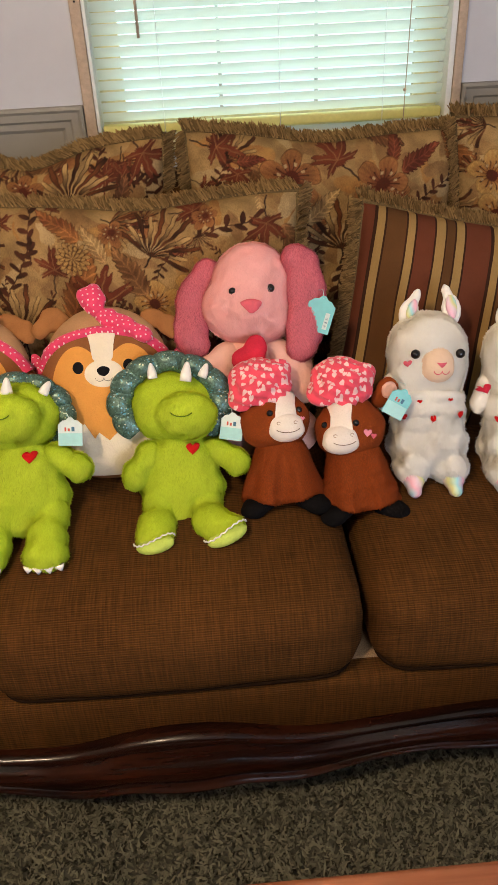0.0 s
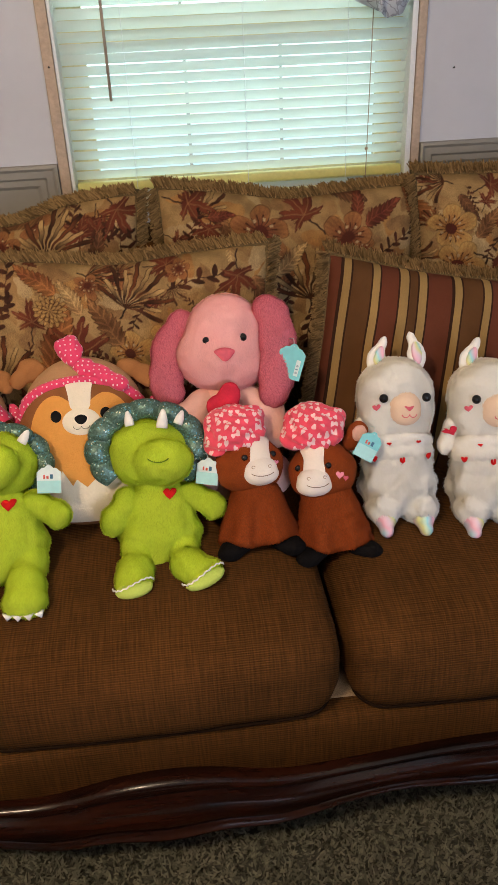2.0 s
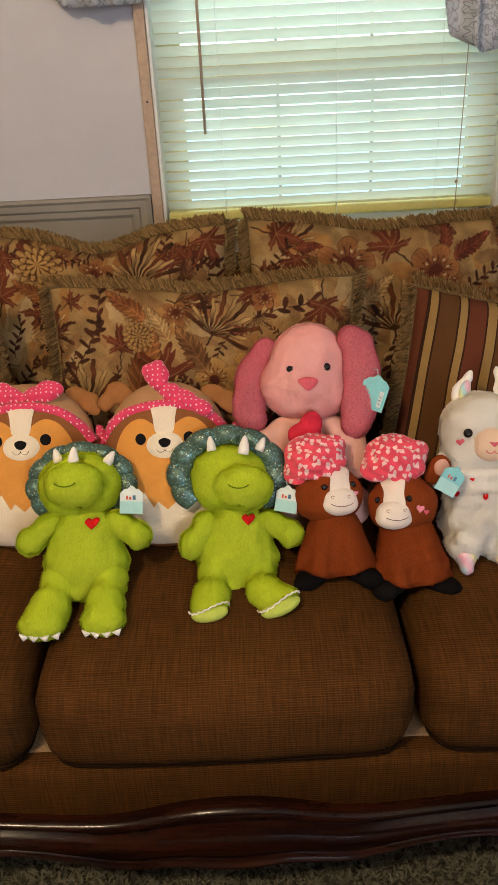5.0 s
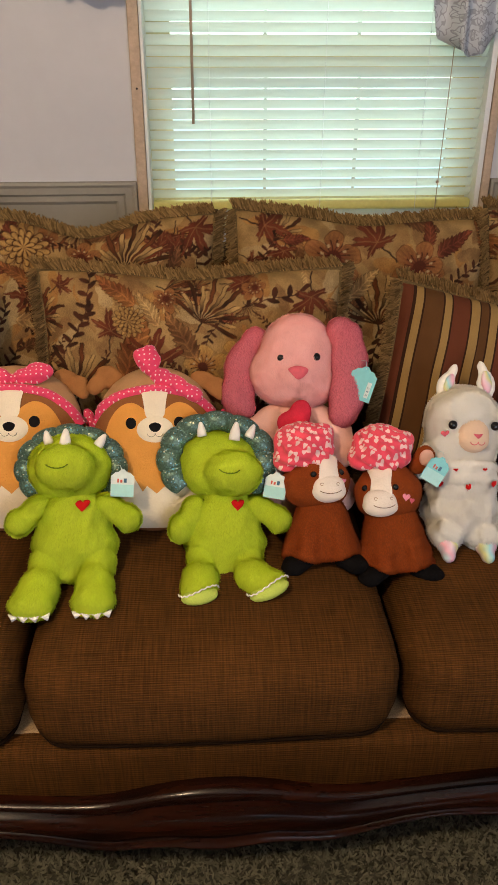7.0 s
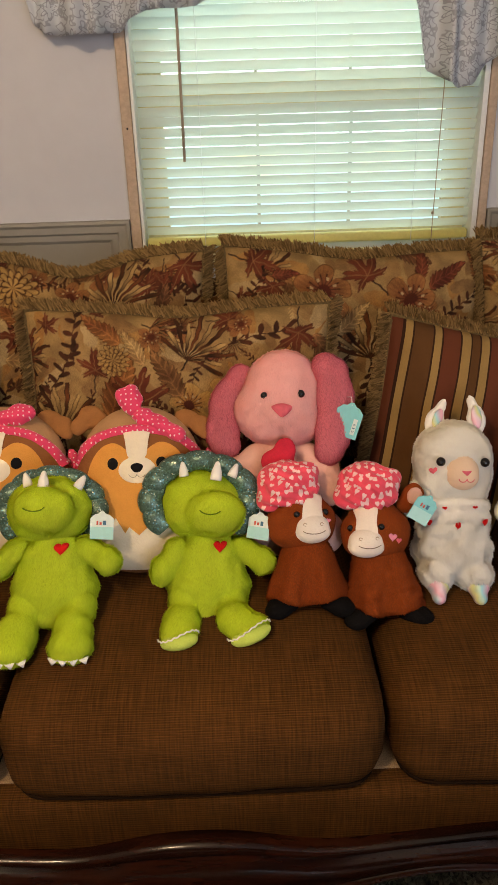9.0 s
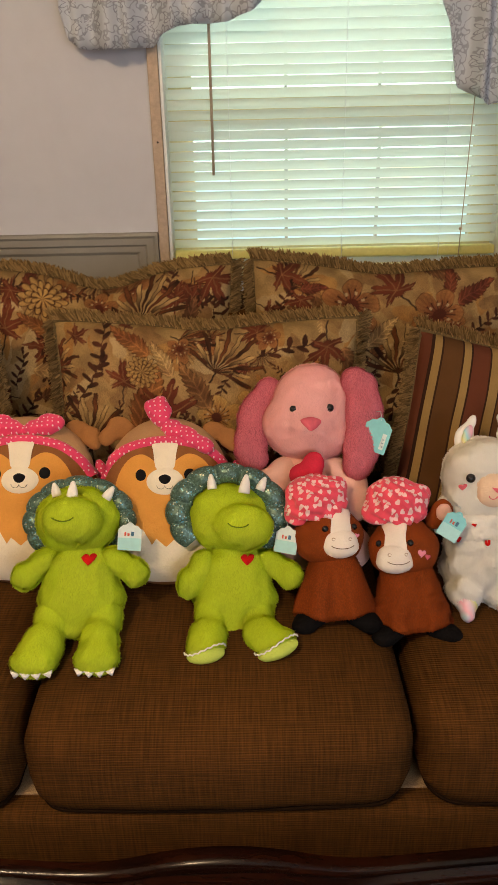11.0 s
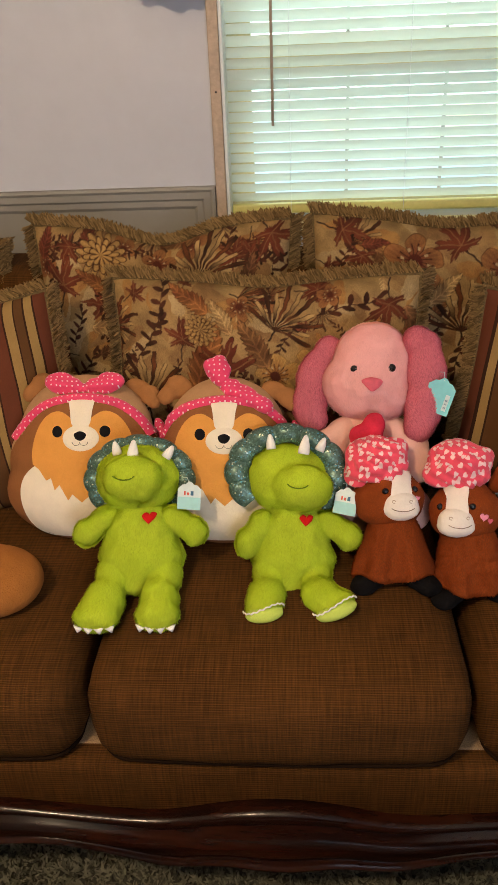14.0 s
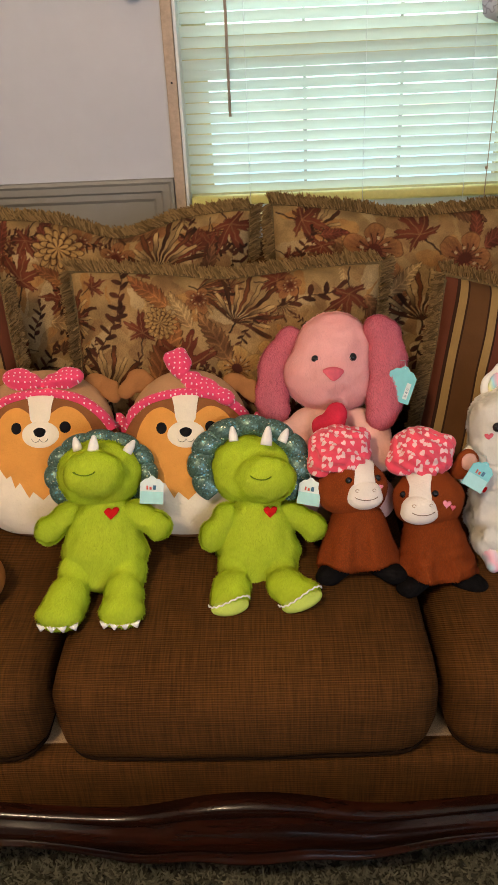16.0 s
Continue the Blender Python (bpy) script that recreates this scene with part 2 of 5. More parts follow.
def print_once(X, Z, w, h, motifs, seed):
    rg = random.Random(seed)
    col = np.tile(np.asarray(GROUND), (len(X), 1))
    col *= (0.93 + 0.10 * np.sin(X * 41 + seed) * np.sin(Z * 37) + 0.07 * np.sin(X * 90 + Z * 70))[:, None]
    for i in range(100):
        draw(X, Z, col, "shade", rg.uniform(-w / 2, w / 2), rg.uniform(-h / 2, h / 2), rg.uniform(0.03, 0.06), rg.uniform(0, 360))
    for i in range(125):
        x, z = rg.uniform(-w / 2, w / 2), rg.uniform(-h / 2, h / 2)
        if all(math.hypot(x - m[1], z - m[2]) > m[3] * 0.7 for m in motifs):
            draw(X, Z, col, rg.choice(KINDS), x, z, rg.uniform(0.020, 0.046), rg.uniform(0, 360))
    for kind, x, z, r, turn in motifs:
        draw(X, Z, col, kind, x, z, r, turn)
    return col


def striped(name):
    n = Nodes(name, 0.85)
    x, y, z = n.split(n.coord)
    f = n.math("FRACT", n.math("MULTIPLY", n.math("ADD", x, 0.387), 1 / 0.205))
    gold, dark, wine, brown = (0.40, 0.25, 0.085), (0.035, 0.014, 0.008), (0.15, 0.042, 0.020), (0.125, 0.055, 0.018)
    c = n.ramp(f, [(0.0, dark), (0.012, gold), (0.075, dark), (0.09, brown), (0.255, dark), (0.27, gold), (0.335, dark), (0.35, wine), (0.50, dark), (0.515, gold), (0.59, dark), (0.605, brown), (0.675, dark), (0.69, gold), (0.76, dark), (0.775, wine), (0.985, dark)], True)
    tone = n.noise(n.coord, 25, 3)
    weave = n.noise(n.vec("MULTIPLY", n.coord, (1, 1, 0.2)), 1100, 2)
    n.color(n.mix(n.math("MULTIPLY", n.math("ADD", tone, weave), 0.28), c, (0.03, 0.014, 0.008)))
    return n.bump(weave, 0.3, 0.001).mat


def tweed(name, c):
    """Ribbed brown upholstery with uneven crosswise threads."""
    n = Nodes(name, 0.92)
    x, y, z = n.split(n.coord)
    along = n.math("ADD", z, y)
    wob = n.math("MULTIPLY", n.noise(n.coord, 6, 2), 0.003)
    rib = n.math("ADD", n.math("MULTIPLY", n.math("SINE", n.math("MULTIPLY", n.math("ADD", along, wob), 1380.0)), 0.5), 0.5)
    slub = n.noise(n.join(n.math("MULTIPLY", x, 330.0), n.math("MULTIPLY", along, 14.0)), 1.0, 3)
    row = n.noise(n.join(n.math("MULTIPLY", x, 14.0), n.math("MULTIPLY", along, 420.0)), 1.0, 3)
    worn = n.noise(n.coord, 9, 4)
    f = n.math("ADD", n.math("MULTIPLY", slub, 0.38), n.math("ADD", n.math("MULTIPLY", row, 0.26), n.math("MULTIPLY", worn, 0.14)))
    f = n.math("ADD", f, n.math("MULTIPLY", rib, 0.14))
    n.color(n.ramp(f, [(0.34, dim(c, 0.42)), (0.5, c), (0.70, dim(c, 1.8))]))
    return n.bump(n.math("ADD", rib, n.math("MULTIPLY", slub, 0.8)), 0.5, 0.0012).mat


def lacquer(name, dark, light, rough=0.18, along=(2.0, 30.0, 30.0)):
    n = Nodes(name, rough)
    g = n.noise(n.vec("MULTIPLY", n.coord, along), 1.6, 5, 0.6)
    n.color(n.ramp(g, [(0.32, dark), (0.7, light)]))
    n.bsdf.inputs["Coat Weight"].default_value = 0.15
    n.bsdf.inputs["Specular IOR Level"].default_value = 0.25
    n.bsdf.inputs["Coat Roughness"].default_value = 0.12
    return n.bump(n.noise(n.coord, 14, 4), 0.12, 0.002).mat


def sequins(name):
    n = Nodes(name, 0.36, 0.35)
    out = n.cells(n.coord, 420, 0.6, False)
    # the few bright blue and gold cells paint the sequins' glints into the colour
    n.color(n.ramp(n.split(out["Color"])[0], [(0.0, (0.05, 0.10, 0.08)), (0.6, (0.09, 0.155, 0.12)), (0.90, (0.13, 0.24, 0.20)), (0.95, (0.10, 0.38, 0.55)), (1.0, (0.8, 0.72, 0.45))]))
    return n.bump(n.split(out["Color"])[1], 0.6, 0.0014).mat


def paint(name, c, stain=0.08):
    n = Nodes(name, 0.62)
    f = n.math("ADD", n.math("MULTIPLY", n.noise(n.coord, 2.2, 5), 0.7), n.math("MULTIPLY", n.noise(n.coord, 24, 3), 0.3))
    n.color(n.ramp(f, [(0.35, dim(c, 1 - stain)), (0.65, c)]))
    return n.bump(n.noise(n.coord, 130, 3), 0.15, 0.001).mat


def pastel(name):
    n = Nodes(name, 0.42, 0.08)
    x, y, z = n.split(n.coord)
    f = n.math("FRACT", n.math("ADD", n.math("MULTIPLY", n.math("ADD", x, n.math("MULTIPLY", z, 0.5)), 24.0), n.noise(n.coord, 20, 2)))
    # iridescent sheen painted as repeating bands of pink, yellow and cyan
    n.color(n.ramp(f, [(0.0, (0.85, 0.45, 0.55)), (0.3, (0.80, 0.62, 0.66)), (0.5, (0.75, 0.72, 0.30)), (0.7, (0.35, 0.68, 0.72)), (1.0, (0.85, 0.45, 0.55))]))
    return n.mat


M_WALL = paint("wall_paint", (0.575, 0.575, 0.615))
M_PANEL = paint("panel_paint", (0.30, 0.275, 0.235), 0.12)
M_CEIL = paint("ceiling_paint", (0.75, 0.74, 0.72))
M_CASING = plain("casing_wood", (0.50, 0.38, 0.28), 0.6)
M_RAIL = plain("yellow_rail", (0.66, 0.62, 0.22), 0.5, grain=0.06)
M_VINYL = plain("white_vinyl", (0.78, 0.80, 0.80), 0.4, grain=0.04)
M_SASH = plain("sash_paint", (0.74, 0.68, 0.40), 0.5, grain=0.1)
M_TWEED = tweed("brown_tweed", (0.088, 0.035, 0.008))
M_SEAM = plain("seam_cord", (0.018, 0.008, 0.003), 0.95)
M_DECK = plain("deck_cloth", (0.32, 0.21, 0.11), 0.9, grain=0.3, scale=500)
M_LACQUER = lacquer("mahogany_lacquer", (0.005, 0.002, 0.0016), (0.034, 0.008, 0.003), 0.22)
M_TABLE = lacquer("table_wood", (0.24, 0.075, 0.032), (0.42, 0.16, 0.075), 0.35)
M_FLORAL = printed_cloth("floral_tapestry")
M_STRIPE = striped("striped_cloth")
M_FRINGE = strands("fringe_yarn", (0.32, 0.205, 0.085), 0.5)
M_CORD = plain("fringe_cord", (0.13, 0.085, 0.035), 0.9, grain=0.4, scale=300)
M_CARPET = plain("carpet_base", (0.065, 0.061, 0.046), 1.0, grain=0.5, scale=60)
M_TUFT = strands("carpet_tuft", (0.205, 0.195, 0.138), 0.5)
M_BROWN = plush("brown_plush", (0.27, 0.105, 0.035), spread=0.12)
M_TAN = plush("tan_plush", (0.46, 0.26, 0.125), spread=0.12)
M_AMBER = plush("amber_plush", (0.74, 0.33, 0.07), spread=0.08)
M_CREAM = plush("cream_plush", (0.88, 0.77, 0.60), spread=0.06)
M_EAR = plush("ear_plush", (0.34, 0.145, 0.048), spread=0.15)
M_GREEN = plush("lime_plush", (0.64, 0.74, 0.05), spread=0.16)
M_GREEN_FUR = strands("lime_fur", (0.71, 0.81, 0.065), 0.07)
M_WHITE = plush("white_plush", (0.95, 0.91, 0.84), spread=0.05)
M_WHITE_FUR = strands("white_fur", (0.97, 0.94, 0.88), 0.02)
M_PINK = plush("pale_pink_plush", (0.92, 0.55, 0.53), spread=0.12)
M_PINK_FUR = strands("pale_pink_fur", (0.96, 0.60, 0.57), 0.03)
M_ROSE = plush("rose_plush", (0.64, 0.18, 0.235), spread=0.18)
M_ROSE_FUR = strands("rose_fur", (0.76, 0.25, 0.30), 0.10)
M_PEACH = plush("peach_plush", (0.84, 0.50, 0.42), spread=0.1)
M_RUST = plush("rust_plush", (0.245, 0.050, 0.010), spread=0.2)
M_RUST_FUR = strands("rust_fur", (0.31, 0.064, 0.012), 0.12)
M_BLACKPLUSH = plush("black_plush", (0.006, 0.005, 0.005), spread=0.4, sheen=0.0)
M_MUZZLE = plush("muzzle_plush", (0.90, 0.80, 0.70), spread=0.05)
M_PEACHFACE = plush("llama_muzzle_plush", (0.82, 0.60, 0.43), spread=0.05)
M_RED = plush("red_felt", (0.62, 0.012, 0.012), spread=0.15)
M_HEARTRED = plush("crimson_plush", (0.62, 0.03, 0.06), spread=0.2)
M_PINKFELT = plain("pink_felt", (0.82, 0.28, 0.36), 0.9)
M_NOSE = plain("nose_felt", (0.70, 0.13, 0.17), 0.8)
M_THREAD = plain("dark_thread", (0.012, 0.009, 0.009), 0.7)
M_GREENTHREAD = plain("green_thread", (0.16, 0.26, 0.01), 0.9)
M_EYE = plain("glossy_eye", (0.008, 0.006, 0.006), 0.08, grain=0.02)
M_EMBROID = plain("black_embroidery", (0.010, 0.009, 0.010), 0.8)
M_DOTS = printed("dotted_headband", (0.84, 0.04, 0.14), (0.92, 0.70, 0.70), 112, False, 0.17)
M_HEARTS = printed("heart_print", (0.90, 0.065, 0.12), (0.93, 0.62, 0.60), 80, True, 0.32)
M_SEQUIN = sequins("teal_sequins")
M_TAGTEAL = plain("teal_card", (0.22, 0.62, 0.64), 0.45, grain=0.05)
M_TAGWHITE = plain("pale_card", (0.72, 0.82, 0.79), 0.5, grain=0.04)
M_TAGMID = plain("light_teal_card", (0.42, 0.74, 0.72), 0.45, grain=0.05)
M_TAGRED = plain("card_red", (0.62, 0.10, 0.06), 0.5)
M_TAGDARK = plain("card_blue", (0.05, 0.16, 0.26), 0.5)
M_PASTEL = pastel("pastel_sheen")
M_METAL = plain("brass", (0.45, 0.32, 0.12), 0.35, 0.9)


def blind_cloth():
    n = Nodes("blind_slat", 0.45)
    n.color((0.79, 0.82, 0.79))
    tr = n.tree.nodes.new("ShaderNodeBsdfTranslucent")
    tr.inputs[0].default_value = (0.80, 0.88, 0.79, 1)
    add = n.tree.nodes.new("ShaderNodeMixShader")
    add.inputs[0].default_value = 0.45
    n.tree.links.new(n.bsdf.outputs[0], add.inputs[1])
    n.tree.links.new(tr.outputs[0], add.inputs[2])
    n.tree.links.new(add.outputs[0], n.tree.nodes["Material Output"].inputs["Surface"])
    return n.mat


def curtain_cloth():
    n = Nodes("valance_cloth", 0.85, sheen=0.1)
    x, y, z = n.split(n.coord)
    p = n.join(x, z)
    out = n.cells(p, 22, 0.8)
    d = n.vec("SUBTRACT", n.vec("SCALE", p, scale=22.0), n.vec("SCALE", out["Position"], scale=22.0))
    u, v, _ = n.split(d)
    ang = n.math("ARCTAN2", u, v)
    r = n.vec("LENGTH", d)
    edge = n.math("ADD", 0.26, n.math("MULTIPLY", n.math("COSINE", n.math("MULTIPLY", ang, 6.0)), 0.13))
    line = n.step(n.math("ABSOLUTE", n.math("SUBTRACT", r, edge)), 0.05, 0.02)
    curl = n.step(n.math("ABSOLUTE", n.math("SUBTRACT", n.noise(p, 52, 1), 0.5)), 0.045, 0.015)
    f = n.math("MAXIMUM", line, n.math("MULTIPLY", curl, 0.8))
    n.color(n.mix(n.math("MULTIPLY", f, 0.7), (0.66, 0.69, 0.75), (0.15, 0.16, 0.22)))
    tr = n.tree.nodes.new("ShaderNodeBsdfTranslucent")
    tr.inputs[0].default_value = (0.6, 0.62, 0.66, 1)
    add = n.tree.nodes.new("ShaderNodeMixShader")
    add.inputs[0].default_value = 0.2
    n.tree.links.new(n.bsdf.outputs[0], add.inputs[1])
    n.tree.links.new(tr.outputs[0], add.inputs[2])
    n.tree.links.new(add.outputs[0], n.tree.nodes["Material Output"].inputs["Surface"])
    return n.mat


def glow(name, stops, strength):
    n = Nodes(name)
    x, y, z = n.split(n.coord)
    f = n.math("ADD", n.math("MULTIPLY", z, 0.45), n.math("MULTIPLY", n.noise(n.coord, 2.5, 4), 0.5))
    em = n.tree.nodes.new("ShaderNodeEmission")
    n.put(em.inputs[0], n.ramp(f, stops))
    em.inputs[1].default_value = strength
    n.tree.links.new(em.outputs[0], n.tree.nodes["Material Output"].inputs["Surface"])
    return n.mat


def clear_glass():
    n = Nodes("window_glass", 0.02)
    n.bsdf.inputs["Transmission Weight"].default_value = 1.0
    n.bsdf.inputs["IOR"].default_value = 1.02
    return n.mat


M_SLAT = blind_cloth()
M_VALANCE = curtain_cloth()
# glowing backdrop, outdoor light put into its colours: cyan below, yellow-green above
M_OUTSIDE = glow("outdoor_glow", [(0.25, (0.50, 0.86, 1.0)), (0.52, (0.70, 0.97, 0.98)), (0.68, (0.86, 0.92, 0.62)), (1.0, (0.86, 0.86, 0.44))], 1.8)
M_GLASS = clear_glass()


# ---- mesh helpers ----
def finish(bm, name, smooth=True):
    me = bpy.data.meshes.new(name)
    bm.to_mesh(me)
    bm.free()
    if smooth:
        me.polygons.foreach_set("use_smooth", [True] * len(me.polygons))
    return me


def part(name, data, material, parent=None, label="", smooth=True):
    """One mesh object under a thing or a part."""
    me = finish(data, name, smooth) if isinstance(data, bmesh.types.BMesh) else data
    if material is not None:
        me.materials.clear()
        me.materials.append(material)
    ob = new(name, me)
    ob.parent = parent
    if label:
        ob["label"] = label
    return ob


def thing(name, m, label, category, group="", kind=""):
    ob = new(name)
    ob.matrix_world = m
    ob.empty_display_size = 0.05
    return tagged(ob, label, category, group, kind)


def box(bm, lo, hi, bevel=0.0, m=None):
    c = [(a + b) / 2 for a, b in zip(lo, hi)]
    s = [b - a for a, b in zip(lo, hi)]
    mat = Matrix.Translation(c) @ Matrix.Diagonal((*s, 1))
    vs = bmesh.ops.create_cube(bm, size=1, matrix=(m or Matrix()) @ mat)["verts"]
    if bevel:
        es = list({e for v in vs for e in v.link_edges})
        bmesh.ops.bevel(bm, geom=es, offset=bevel, segments=2, affect="EDGES", profile=0.6)
    return bm


def boxes(*items, bevel=0.0):
    bm = bmesh.new()
    for lo, hi in items:
        box(bm, lo, hi, bevel)
    return bm


def tube(pts, radius, sides=8, cap=True, closed=False):
    """A round bar along points; radius may be one number or one for each point."""
    bm = bmesh.new()
    rings = []
    n = len(pts)
    up0 = Vector((0.13, 0.31, 0.94))
    for i, p in enumerate(pts):
        a, b = Vector(pts[(i - 1) % n if closed else max(i - 1, 0)]), Vector(pts[(i + 1) % n if closed else min(i + 1, n - 1)])
        d = (b - a).normalized()
        s = d.cross(up0).normalized()
        t = d.cross(s)
        r = radius[i] if isinstance(radius, (list, tuple)) else radius
        rings.append([bm.verts.new(Vector(p) + (s * math.cos(q) + t * math.sin(q)) * r) for q in [2 * math.pi * j / sides for j in range(sides)]])
    for i in range(n if closed else n - 1):
        a, b = rings[i], rings[(i + 1) % n]
        for j in range(sides):
            bm.faces.new((a[j], a[(j + 1) % sides], b[(j + 1) % sides], b[j]))
    if cap and not closed:
        bm.faces.new(rings[0])
        bm.faces.new(rings[-1][::-1])
    bmesh.ops.recalc_face_normals(bm, faces=bm.faces)
    return bm


def melt(blobs, k, voxel=0.005, rounds=6, lumps=0.0, bend=None):
    """Ellipsoids (centre, radii, turn in degrees) run together into one soft skin."""
    bm = bmesh.new()
    for c, r, *turn in blobs:
        e = Euler([radians(a) for a in (turn[0] if turn else (0, 0, 0))]).to_matrix().to_4x4()
        m = Matrix.Translation(Vector(c) * k) @ e @ Matrix.Diagonal((*(v * k for v in r), 1))
        bmesh.ops.create_icosphere(bm, subdivisions=3, radius=1, matrix=m)
    ob = new("melting", finish(bm, "melting"))
    mod = ob.modifiers.new("skin", "REMESH")
    mod.mode, mod.voxel_size, mod.use_smooth_shade = "VOXEL", voxel, True
    sm = ob.modifiers.new("soft", "SMOOTH")
    sm.factor, sm.iterations = 0.6, rounds
    me = bpy.data.meshes.new_from_object(ob.evaluated_get(bpy.context.evaluated_depsgraph_get()))
    old = ob.data
    bpy.data.objects.remove(ob)
    bpy.data.meshes.remove(old)
    if lumps:
        for v in me.vertices:
            q = v.co / 0.022
            v.co += v.normal * lumps * (noise.noise(q) + 0.5 * noise.noise(q * 2.3))
    me.polygons.foreach_set("use_smooth", [True] * len(me.polygons))
    me.update()
    return me


def tree_of(*meshes):
    from mathutils.bvhtree import BVHTree
    vs, fs = [], []
    for me in meshes:
        n = len(vs)
        vs += [v.co.copy() for v in me.vertices]
        fs += [[n + i for i in p.vertices] for p in me.polygons]
    return BVHTree.FromPolygons(vs, fs)


def onto(bvh, u, v, off, k):
    """The point of a skin straight behind (u, v) of the toy's front, off metres proud."""
    hit, nor, _, _ = bvh.ray_cast(Vector((u * k, -2, v * k)), Vector((0, 1, 0)))
    if hit is None:
        hit, nor, _, _ = bvh.find_nearest(Vector((u * k, -0.02, v * k)))
    return hit + nor * off


def patch(outline, bvh, k, edge=0.0008, puff=0.0015, rings=6, centre=None):
    """A sewn-on patch: an outline round its centre, laid on the skin and slightly padded."""
    dense = []
    for (a, b), (c, d) in zip(outline, outline[1:] + outline[:1]):
        m = max(1, int(math.hypot(c - a, d - b) / 5))
        dense += [(a + (c - a) * i / m, b + (d - b) * i / m) for i in range(m)]
    outline = dense
    n = len(outline)
    rings = max(rings, int(max(math.hypot(a - outline[0][0], b - outline[0][1]) for a, b in outline) / 14))
    cu = centre[0] if centre else sum(p[0] for p in outline) / n
    cv = centre[1] if centre else sum(p[1] for p in outline) / n
    bm = bmesh.new()
    mid = bm.verts.new(onto(bvh, cu, cv, edge + puff, k))
    last = None
    for i in range(1, rings + 1):
        f = min(i / rings, 1.0)
        off = edge + puff * (1 - f ** 4)
        ring = [bm.verts.new(onto(bvh, cu + (a - cu) * f, cv + (b - cv) * f, off, k)) for a, b in outline]
        for j in range(n):
            if last is None:
                bm.faces.new((mid, ring[j], ring[(j + 1) % n]))
            else:
                bm.faces.new((last[j], ring[j], ring[(j + 1) % n], last[(j + 1) % n]))
        last = ring
    bmesh.ops.recalc_face_normals(bm, faces=bm.faces)
    return bm


def strip(path, half, bvh, k, off=0.002, puff=0.003, cols=5):
    """A padded band laid on the skin along a path."""
    bm = bmesh.new()
    rows = []
    n = len(path)
    for i, (u, v) in enumerate(path):
        a, b = path[max(i - 1, 0)], path[min(i + 1, n - 1)]
        d = Vector((b[0] - a[0], b[1] - a[1])).normalized()
        row = []
        for j in range(cols):
            s = 2 * j / (cols - 1) - 1
            o = off + puff * (1 - s * s) if abs(s) < 1 else 0.0005
            row.append(bm.verts.new(onto(bvh, u - d.y * half * s, v + d.x * half * s, o, k)))
        rows.append(row)
    for a, b in zip(rows, rows[1:]):
        for j in range(cols - 1):
            bm.faces.new((a[j], b[j], b[j + 1], a[j + 1]))
    bmesh.ops.recalc_face_normals(bm, faces=bm.faces)
    return bm


def oval(cu, cv, ru, rv, n=28, turn=0.0):
    c, s = math.cos(radians(turn)), math.sin(radians(turn))
    return [(cu + ru * math.cos(a) * c - rv * math.sin(a) * s, cv + ru * math.cos(a) * s + rv * math.sin(a) * c) for a in [2 * math.pi * i / n for i in range(n)]]


def heart(cu, cv, r, turn=0.0, n=32):
    c, s = math.cos(radians(turn)), math.sin(radians(turn))
    out = []
    for i in range(n):
        a = 2 * math.pi * i / n
        x = 16 * math.sin(a) ** 3 / 16
        y = (13 * math.cos(a) - 5 * math.cos(2 * a) - 2 * math.cos(3 * a) - math.cos(4 * a)) / 16
        out.append((cu + r * (x * c - y * s), cv + r * (x * s + y * c)))
    return out


def arc(cu, cv, ru, rv, a0, a1, n=12):
    return [(cu + ru * math.cos(radians(a0 + (a1 - a0) * i / n)), cv + rv * math.sin(radians(a0 + (a1 - a0) * i / n))) for i in range(n + 1)]


def spline(pts, per=6, closed=True):
    """A smooth line through a few points."""
    out, n = [], len(pts)
    for i in range(n if closed else n - 1):
        g = [Vector(pts[(i + d) % n] if closed else pts[min(max(i + d, 0), n - 1)]) for d in (-1, 0, 1, 2)]
        for j in range(per):
            t = j / per
            out.append(tuple(0.5 * (2 * g[1] + (g[2] - g[0]) * t + (2 * g[0] - 5 * g[1] + 4 * g[2] - g[3]) * t * t + (3 * g[1] - g[0] - 3 * g[2] + g[3]) * t ** 3)))
    if not closed:
        out.append(tuple(pts[-1]))
    return out


